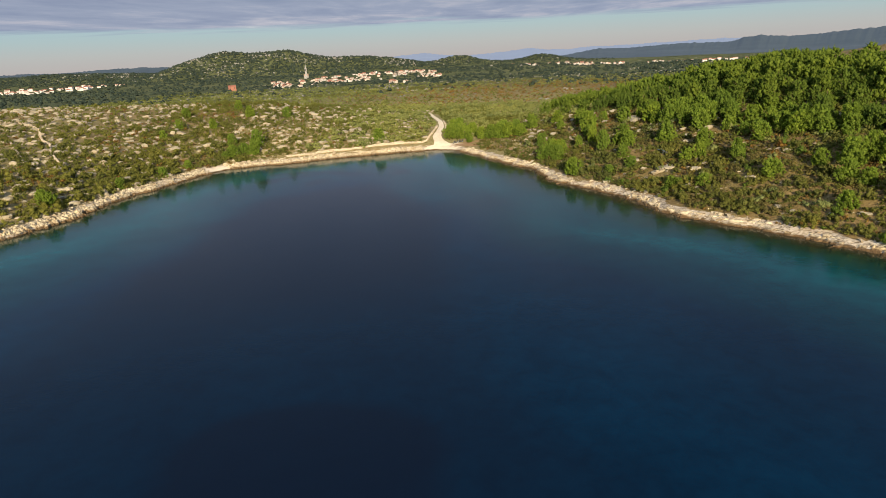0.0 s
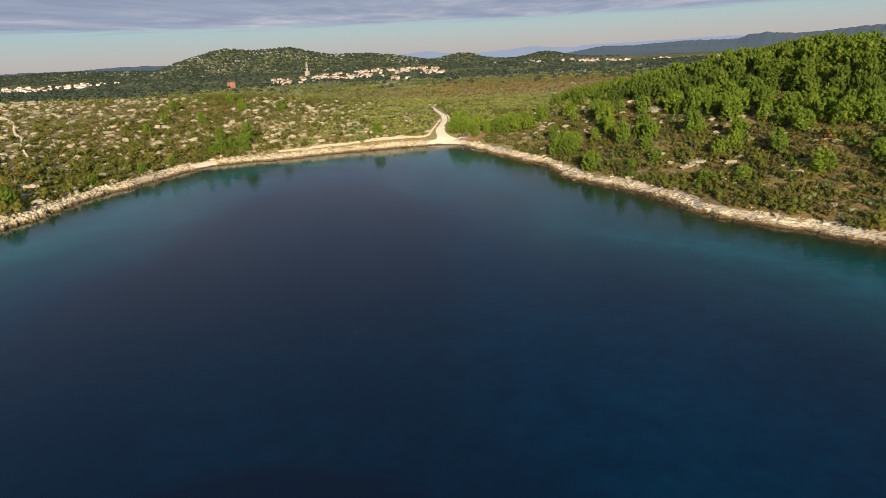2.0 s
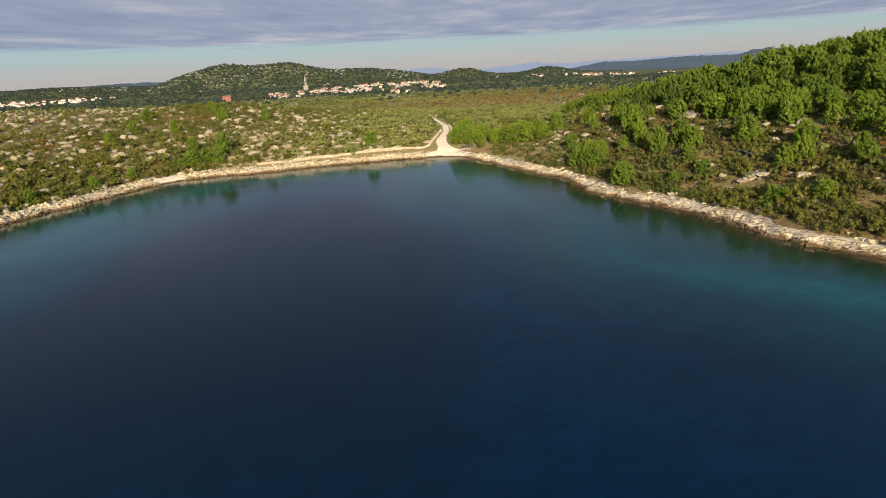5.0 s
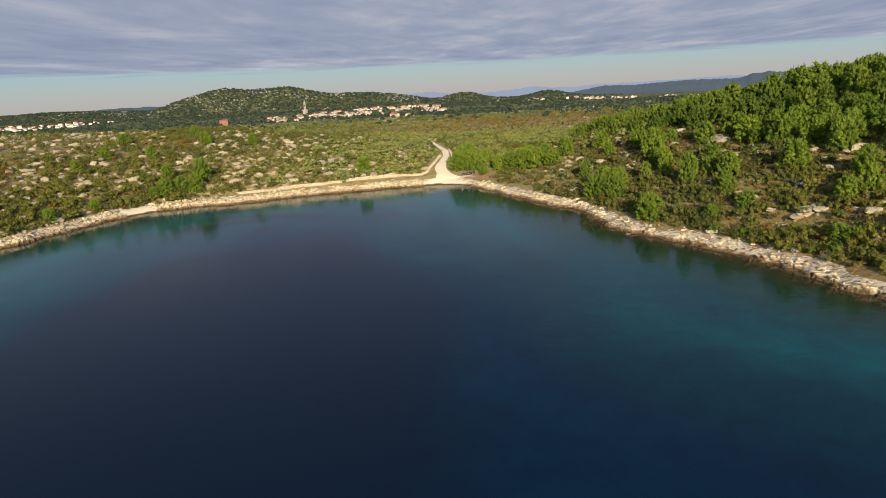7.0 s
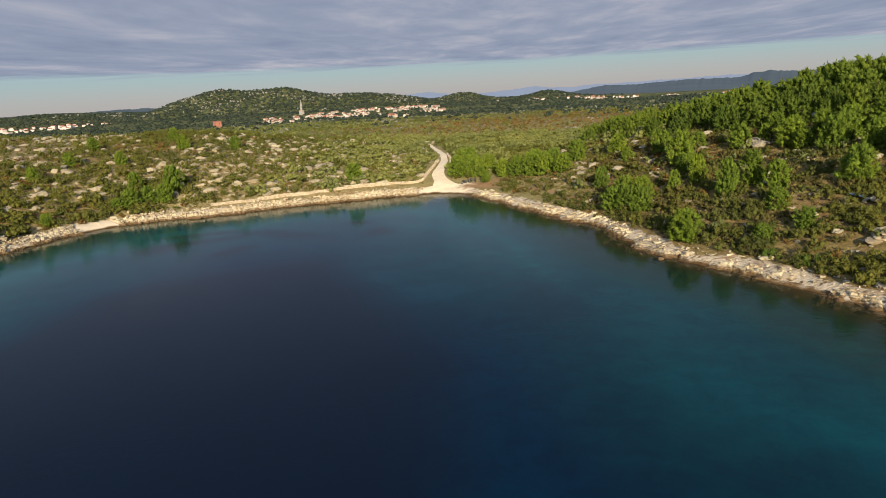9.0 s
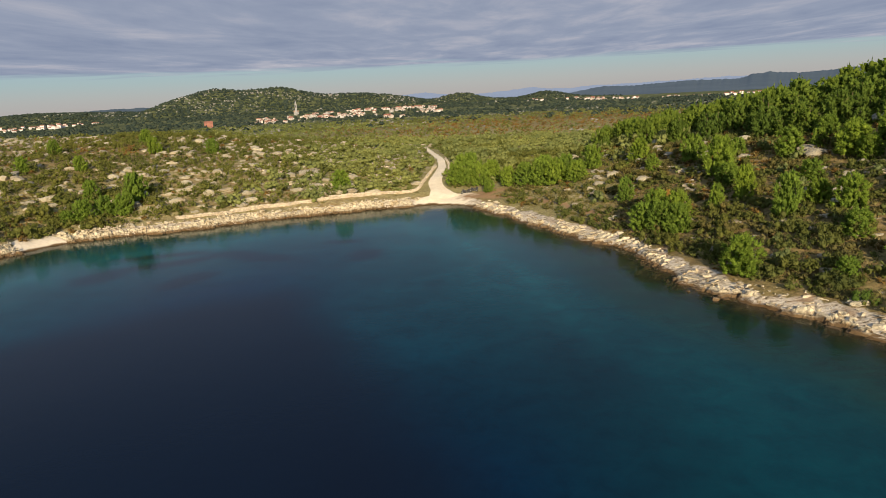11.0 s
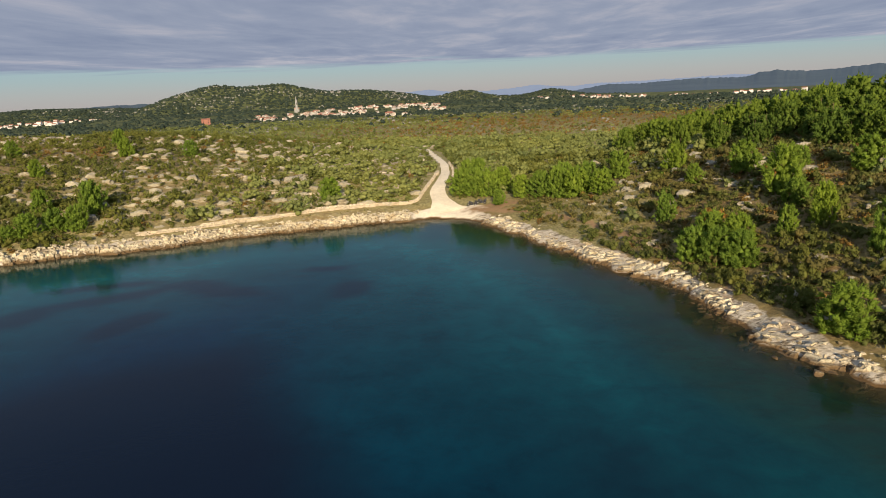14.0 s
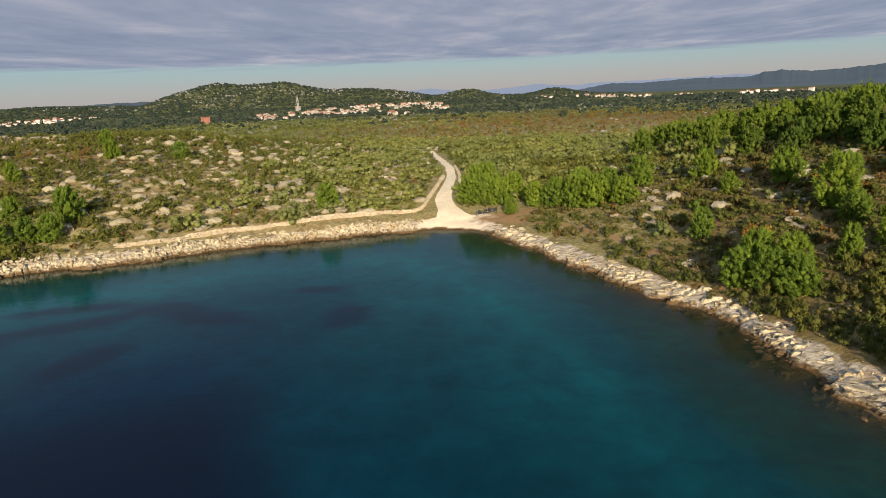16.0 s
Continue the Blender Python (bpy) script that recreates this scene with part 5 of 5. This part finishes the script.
for k, (x0, x1, y) in enumerate(((-58, -38, 268.5), (-46, -27, 283), (-78, -52, 285), (-38, -24, 298), (-72, -48, 302), (-60, -36, 325), (-34, -27, 322))):
    xs_ = np.linspace(x0, x1, 9)
    dry_wall(np.stack([xs_, y + 1.2 * fbm(xs_, xs_ * 0 + y, 0.12, 3, 93)], 1), 0.45, "low crumbled terrace wall among the olive trees", 14)


# ---- the far hill's growth and rocks ----
hx, hy = scatter(44000, -1750, 420, 1450, 2300, 0, lambda x, y: smoothstep(7, 26, land_height(x, y, 0 * x + 900)) * 0.6)
hx, hy = hx[:13000], hy[:13000]
CLUMPS = [lumps(rng.uniform(-1, 1, (3, 3)) * [1.6, 1.6, 0.4] + [0, 0, 1.0], np.full((3, 1), 1.5) * [[1, 1, 0.9]]) for _ in range(4)]
# dark leaves with the blue-grey haze of distance mixed into their colour
DARK_HAZED_LEAF = foliage("hazed_evergreen_oak_leaves", (0.031, 0.044, 0.038), (0.041, 0.056, 0.047), (0.056, 0.073, 0.059), 0.05, 0.05)
tagged(set_many("hill_wood", CLUMPS, DARK_HAZED_LEAF, hx, hy, ground_at(hx, hy) - 0.4, rng.uniform(0.8, 1.9, len(hx))), "dark evergreen growth on the far hill", "wood", kind="stuff")
kx, ky = scatter(46000, -1150, 420, 1250, 2250, 0, lambda x, y: smoothstep(12, 42, land_height(x, y, 0 * x + 900)) * np.clip(0.26 + 1.5 * fbm(x, y, 0.017, 5, 101), 0, 1))
kx, ky = kx[:5600], ky[:5600]
kx, ky = kx + rng.normal(0, 14, len(kx)), ky + rng.normal(0, 14, len(ky))
tagged(set_many("hill_rocks", PEBBLES, KARST_ROCK, kx, ky, ground_at(kx, ky) + 0.4, 0.8 + 2.9 * rng.uniform(0, 1, len(kx)) ** 2.4, heights=np.full(len(kx), 1.8)), "pale limestone outcrops on the far hill", "rocks", kind="stuff")
wx_, wy_ = scatter(40000, -900, 900, 640, 1500, 0, lambda x, y: (1 - 0.85 * smoothstep(-380, -300, x) * smoothstep(120, 40, x) * smoothstep(960, 860, y)) * (0.3 + 0.2 * smoothstep(640, 900, y)) + 0.5 * fbm(x, y, 0.01, 4, 103) * smoothstep(700, 900, y))
wx_, wy_ = wx_[:5000], wy_[:5000]
tagged(set_many("plain_wood", CLUMPS, DARK_HAZED_LEAF, wx_, wy_, ground_at(wx_, wy_) - 0.5, rng.uniform(0.7, 1.7, len(wx_))), "dark trees and hedges on the plain before the village", "wood", kind="stuff")

zx_, zy_ = scatter(5200, -380, 620, 420, 1150, 0, lambda x, y: np.clip(0.15 + 1.3 * fbm(x, y, 0.016, 4, 107), 0, 1))
tagged(set_many("plain_stones", PEBBLES, KARST_ROCK, zx_, zy_, ground_at(zx_, zy_) + 0.3, rng.uniform(0.6, 1.9, len(zx_))), "pale stone heaps and walls scattered over the plain", "stones", kind="stuff")

# ---- houses ----
def gable_box(w, d, h, rise):
    bm = bmesh.new()
    a = [bm.verts.new(q) for q in ((-w / 2, -d / 2, -1), (w / 2, -d / 2, -1), (w / 2, d / 2, -1), (-w / 2, d / 2, -1))]
    b_ = [bm.verts.new((v.co.x, v.co.y, h)) for v in a]
    r1, r2 = bm.verts.new((-w / 2, 0, h + rise)), bm.verts.new((w / 2, 0, h + rise))
    for q in ((a[0], a[1], b_[1], b_[0]), (a[2], a[3], b_[3], b_[2]), (a[1], a[2], b_[2], r2, b_[1]), (a[3], a[0], b_[0], r1, b_[3])):
        bm.faces.new(q)
    return bm


def gable_roof(w, d, h, rise, over=0.35, thick=0.22):
    bm = bmesh.new()
    k = over / (d / 2) * rise
    for side in (-1, 1):
        p_ = [(-w / 2 - over, side * (d / 2 + over), h - k), (w / 2 + over, side * (d / 2 + over), h - k), (w / 2 + over, 0, h + rise), (-w / 2 - over, 0, h + rise)]
        lo, hi = [bm.verts.new((x, y, z + 0.02)) for x, y, z in p_], [bm.verts.new((x, y, z + thick)) for x, y, z in p_]
        bm.faces.new(hi if side < 0 else hi[::-1])
        bm.faces.new(lo[::-1] if side < 0 else lo)
        for i_ in range(4):
            bm.faces.new((lo[i_], lo[(i_ + 1) % 4], hi[(i_ + 1) % 4], hi[i_]))
    bmesh.ops.recalc_face_normals(bm, faces=bm.faces[:])
    return bm


def box(x0, x1, y0, y1, z0, z1):
    bm = bmesh.new()
    bmesh.ops.create_cube(bm, size=1, matrix=Matrix.LocRotScale(((x0 + x1) / 2, (y0 + y1) / 2, (z0 + z1) / 2), None, (x1 - x0, y1 - y0, z1 - z0)))
    return bm


def house_thing(w, d, h, rise, wall, roof, label, storeys=2):
    thing = tagged(new("house"), label, "house")
    body = part("wall", gable_box(w, d, h, rise), wall, thing)
    top = part("roof", gable_roof(w, d, h, rise), roof, thing, "red-brown clay tiles")
    part("chimney", box(w * 0.2, w * 0.2 + 0.7, -0.2, 0.5, h + rise * 0.5, h + rise + 0.8), wall, top)
    for s_ in range(storeys):
        for x in (-w * 0.28, w * 0.28):
            part("window", box(x - 0.55, x + 0.55, -d / 2 - 0.04, -d / 2 + 0.1, 0.9 + 2.8 * s_, 2.3 + 2.8 * s_), GLASS_DARK, body)
    return thing


HOUSES = [house_thing(9, 7.5, 5.6, 1.7, WHITE_WALL, ROOF_TILE, "white two-storey village house with a red tiled roof"),
          house_thing(11, 8, 5.4, 1.9, CREAM_WALL, ROOF_TILE, "cream village house with a red tiled roof"),
          house_thing(8, 7, 3.4, 1.6, WHITE_WALL, ROOF_OLD, "low white house with a weathered tiled roof", 1),
          house_thing(10, 8, 6.2, 1.6, STONE_WALL, ROOF_OLD, "grey stone village house with a weathered roof")]


def set_house(model, x, y, scale, turn, group):
    ob = copy_thing(model, Matrix.LocRotScale((x, y, float(ground_at(x, y)) + 0.3), Euler((0, 0, turn)), (scale,) * 3))
    return tagged(ob, group=group)


def heading(az, far):
    """A place by its bearing, in degrees east of north, and distance from the middle of the bay."""
    return -5 + far * math.sin(radians(az)), 122 + far * math.cos(radians(az))


def hamlet(n, az0, az1, far0, far1, group, models, smin, smax, bend=0.0):
    """Houses in tight clusters with gaps between, along a band of bearings; the gardens between them are kept."""
    clusters = max(4, n // 3)
    us, deeps = rng.uniform(0.02, 0.98, clusters), rng.uniform(0, 1, clusters)
    for k in range(n):
        c = int(rng.integers(clusters))
        u = float(np.clip(us[c] + rng.normal(0, 0.5 / clusters + 0.008), 0, 1))
        deep = float(np.clip(deeps[c] + rng.normal(0, 0.22), 0, 1))
        az = az0 + (az1 - az0) * u
        x, y = heading(az, far0 + (far1 - far0) * deep + bend * u)
        gardens.append((x, y))
        set_house(HOUSES[models[k % len(models)]], x, y, rng.uniform(smin, smax), radians(rng.uniform(-75, 75)) - radians(az), group)


gardens = []
hamlet(58, -19.9, -15.4, 880, 1080, "houses of the village", (1, 0, 3, 1, 2), 0.34, 0.56)
hamlet(130, -15.6, -4.0, 960, 1150, "houses of the village", (1, 0, 3, 1, 2), 0.34, 0.58, 90)
hamlet(26, -12.5, -5.5, 1150, 1280, "houses of the village", (0, 1, 2), 0.42, 0.62)
hamlet(6, -9.6, -7.2, 800, 860, "houses on the plain", (1, 2), 0.5, 0.7)
hamlet(20, 0.8, 8.0, 1290, 1470, "white houses on the rise", (0, 0, 2), 0.35, 0.60)
hamlet(34, 7.0, 13.2, 1270, 1410, "white houses on the rise", (0, 2, 1), 0.35, 0.70)
gx_, gy_ = (np.array(gardens)[:, k] + rng.normal(0, 7, len(gardens)) for k in (0, 1))
tagged(set_many("garden_trees", CLUMPS, DARK_HAZED_LEAF, gx_, gy_, ground_at(gx_, gy_) - 0.5, rng.uniform(0.3, 0.75, len(gx_))), "dark garden trees among the village houses", "wood", kind="stuff")


def far_town(name, spans, label):
    """Houses too far off to tell apart, joined: walls and clay roofs."""
    bm = bmesh.new()
    for n_, az0, az1, far0, far1, smin, smax in spans:
        for _ in range(n_):
            az = rng.uniform(az0, az1)
            x, y = heading(az, rng.uniform(far0, far1))
            m = Matrix.LocRotScale((x, y, float(ground_at(x, y)) + 0.3), Euler((0, 0, radians(rng.uniform(-35, 35) - az))), (rng.uniform(smin, smax),) * 3)
            w, d_, h = rng.uniform(8, 14), rng.uniform(7, 9), rng.choice((3.4, 5.8, 8.4))
            for k, piece in enumerate((gable_box(w, d_, h, 1.7), gable_roof(w, d_, h, 1.7))):
                me_ = bpy.data.meshes.new("piece")
                piece.transform(m)
                for face in piece.faces:
                    face.material_index = k
                piece.to_mesh(me_)
                piece.free()
                bm.from_mesh(me_)
                bpy.data.meshes.remove(me_)
    ob = part(name, bm, WHITE_WALL)
    ob.data.materials.append(ROOF_TILE)
    tagged(ob, label, "houses", kind="stuff")


far_town("inlet_houses", ((12, 14.6, 19.4, 1420, 1560, 0.25, 0.42), (18, 19.0, 24.5, 1270, 1400, 0.4, 0.8)), "white houses with clay roofs towards the inlet")
far_town("western_town", ((54, -40.5, -33.6, 1330, 1480, 0.35, 0.7), (9, -34.0, -31.4, 1400, 1500, 0.35, 0.55)), "white houses of a distant town")
red = house_thing(15, 12, 9.0, 2.2, RED_WALL, ROOF_TILE, "large brick-red house with a red roof on the plain", 3)
x, y = heading(-23.9, 880)
red.matrix_world = Matrix.LocRotScale((x, y, float(ground_at(x, y)) + 0.3), Euler((0, 0, radians(24))), (0.70,) * 3)
for m_ in HOUSES:
    for o in (*m_.children_recursive, m_):
        bpy.data.objects.remove(o)

# the church: nave, bell tower with a pointed stone spire
x, y = heading(-16.5, 1180)
church = tagged(new("church"), "village church of pale stone with a pointed bell tower", "church")
part("nave", gable_box(15, 8, 5, 2.2), CHURCH_STONE, church)
part("roof", gable_roof(15, 8, 5, 2.2), ROOF_OLD, church)
tower = part("tower", box(-3, 3, -8.2, -5.2 + 3, -1, 17), CHURCH_STONE, church)
part("belfry_opening", box(-1, 1, -8.3, -8.0, 12, 15.4), GLASS_DARK, tower)
part("cornice", box(-3.4, 3.4, -8.6, -1.8, 17, 17.5), CHURCH_STONE, tower)
bm = bmesh.new()
bmesh.ops.create_cone(bm, cap_ends=True, segments=8, radius1=3.1, radius2=0.15, depth=7.5, matrix=Matrix.Translation((0, -5.2, 21.2)))
part("spire", bm, CHURCH_STONE, tower)
church.matrix_world = Matrix.LocRotScale((x, y, float(ground_at(x, y)) + 0.2), Euler((0, 0, radians(16))), (0.58, 0.66, 1.08))


# ---- distant ridges ----
def ridge(name, far, deep, az0, az1, tops, mat, label, seed):
    """A long mountain flank, deep metres from foot to crest; tops: bearing and height of its summits."""
    n_, rows_ = 420, 22
    az = np.linspace(az0, az1, n_)
    crest = np.interp(az, [q[0] for q in tops], [q[1] for q in tops])
    crest = crest * (1 + 0.05 * fbm(az * 30, 0 * az, 0.06, 5, seed)) + 0.0009 * far * fbm(az * 30, 0 * az, 0.4, 3, seed + 1)
    u = np.linspace(0, 1, rows_)[:, None]
    dist_ = far - deep * (1 - u) + 0 * az[None]
    spur = fbm(dist_ * np.sin(np.radians(az))[None], dist_ * np.cos(np.radians(az))[None], 1.6 / deep, 4, seed + 2)
    z = np.maximum(crest[None], 2) * np.clip(u ** 1.15 + 0.30 * spur * np.sin(np.pi * u), 0, 1) - 4 * (1 - u)
    v_ = np.stack([-5 + dist_ * np.sin(np.radians(az))[None], 122 + dist_ * np.cos(np.radians(az))[None], z], -1).reshape(-1, 3)
    i_ = np.arange(n_ * rows_).reshape(rows_, n_)
    f_ = np.stack([i_[:-1, :-1], i_[:-1, 1:], i_[1:, 1:], i_[1:, :-1]], -1).reshape(-1, 4)
    tagged(new(name, mesh_of(name, v_, f_, mat, True)), label, "mountains", kind="structure")


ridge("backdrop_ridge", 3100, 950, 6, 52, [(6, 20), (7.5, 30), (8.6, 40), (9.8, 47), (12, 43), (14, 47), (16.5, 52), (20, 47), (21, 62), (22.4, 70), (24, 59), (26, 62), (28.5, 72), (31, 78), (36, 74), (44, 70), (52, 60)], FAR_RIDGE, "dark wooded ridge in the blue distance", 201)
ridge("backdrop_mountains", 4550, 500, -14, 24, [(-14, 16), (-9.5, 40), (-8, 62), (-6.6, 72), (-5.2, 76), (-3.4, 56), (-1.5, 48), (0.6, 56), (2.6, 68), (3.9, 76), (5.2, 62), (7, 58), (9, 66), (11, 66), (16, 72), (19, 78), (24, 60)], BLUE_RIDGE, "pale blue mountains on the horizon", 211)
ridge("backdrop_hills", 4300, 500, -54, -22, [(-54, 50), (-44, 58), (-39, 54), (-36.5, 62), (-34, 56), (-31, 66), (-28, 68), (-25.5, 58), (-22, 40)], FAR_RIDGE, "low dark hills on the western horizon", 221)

# ---- two motorcycles parked on the bare earth beside the track ----


def ring(r, rr, seg=24, sides=8):
    bm = bmesh.new()
    grid = []
    for i_ in range(seg):
        a = 6.28318 * i_ / seg
        grid.append([bm.verts.new(((r + rr * math.cos(6.28318 * j / sides)) * math.cos(a), rr * math.sin(6.28318 * j / sides), (r + rr * math.cos(6.28318 * j / sides)) * math.sin(a))) for j in range(sides)])
    for i_ in range(seg):
        for j in range(sides):
            bm.faces.new((grid[i_][j], grid[(i_ + 1) % seg][j], grid[(i_ + 1) % seg][(j + 1) % sides], grid[i_][(j + 1) % sides]))
    bmesh.ops.recalc_face_normals(bm, faces=bm.faces[:])
    return bm


def bar(a, b_, r, sides=8):
    bm = bmesh.new()
    a, b_ = Vector(a), Vector(b_)
    m = Matrix.Translation((a + b_) / 2) @ (b_ - a).to_track_quat("Z", "Y").to_matrix().to_4x4()
    bmesh.ops.create_cone(bm, cap_ends=True, segments=sides, radius1=r, radius2=r, depth=(b_ - a).length, matrix=m)
    return bm


def ball(centre, size):
    bm = bmesh.new()
    bmesh.ops.create_icosphere(bm, subdivisions=2, radius=1, matrix=Matrix.LocRotScale(centre, None, size))
    return bm


def motorcycle():
    thing = tagged(new("motorcycle"), "dark touring motorcycle parked on bare earth", "motorcycle")
    for x in (-0.72, 0.72):
        w = part("wheel", ring(0.2, 0.02), DARK_PAINT, thing)
        w.location = (x, 0, 0.31)
        part("tyre", ring(0.26, 0.06), TYRE, w)
        part("rim", bar((0, -0.09, 0), (0, 0.09, 0), 0.09), STEEL, w)
    part("engine", ball((0.02, 0, 0.42), (0.30, 0.18, 0.22)), DARK_PAINT, thing)
    part("fuel_tank", ball((0.18, 0, 0.82), (0.32, 0.17, 0.16)), DARK_PAINT, thing, "glossy dark fuel tank")
    part("seat", ball((-0.36, 0, 0.80), (0.42, 0.16, 0.09)), LEATHER, thing, "black padded seat")
    part("frame", bar((-0.72, 0, 0.31), (0.45, 0, 0.85), 0.05), DARK_PAINT, thing)
    part("fork", bar((0.72, 0, 0.31), (0.46, 0, 1.02), 0.05), STEEL, thing)
    part("handlebar", bar((0.42, -0.38, 1.06), (0.42, 0.38, 1.06), 0.025), DARK_PAINT, thing)
    part("headlight", ball((0.60, 0, 0.90), (0.07, 0.08, 0.08)), LAMP_GLASS, thing, "round glass headlight")
    part("exhaust", bar((-0.05, -0.2, 0.30), (-0.85, -0.22, 0.42), 0.055), STEEL, thing)
    part("pannier", ball((-0.80, -0.24, 0.66), (0.24, 0.12, 0.19)), DARK_PAINT, thing)
    part("fairing", ball((0.44, 0, 0.80), (0.22, 0.24, 0.30)), DARK_PAINT, thing)
    part("top_case", ball((-0.88, 0, 0.98), (0.24, 0.26, 0.19)), DARK_PAINT, thing)
    part("pannier", ball((-0.80, 0.24, 0.66), (0.26, 0.14, 0.22)), DARK_PAINT, thing)
    return thing


bike = motorcycle()
for x, y, turn in ((-8.2, 258.6, 3.25), (-6.0, 258.9, 3.0)):
    tagged(copy_thing(bike, Matrix.LocRotScale((x, y, float(ground_at(x, y))), Euler((0, 0.0, turn)), (1.12,) * 3)), group="motorcycles beside the track")
for o in (*bike.children_recursive, bike):
    bpy.data.objects.remove(o)

# a crumpled blue sheet left on the slope
bm = bmesh.new()
bmesh.ops.create_grid(bm, x_segments=9, y_segments=7, size=1)
for v in bm.verts:
    v.co = Vector((v.co.x * 1.5, v.co.y * 1.1, 0.18 + 0.10 * math.sin(4 * v.co.x + 2) * math.cos(3 * v.co.y) + float(rng.normal(0, 0.03))))
tarp = part("tarpaulin", bm, plain("blue_plastic_sheet", (0.16, 0.25, 0.42), 0.4, 0, 0.15, 3))
tarp.modifiers.new("thickness", "SOLIDIFY").thickness = 0.02
tarp.matrix_world = Matrix.LocRotScale((57.5, 171.5, float(ground_at(57.5, 171.5)) + 0.05), Euler((0.15, -0.2, 0.4)), None)
tagged(tarp, "crumpled pale blue plastic sheet on the slope", "tarpaulin")
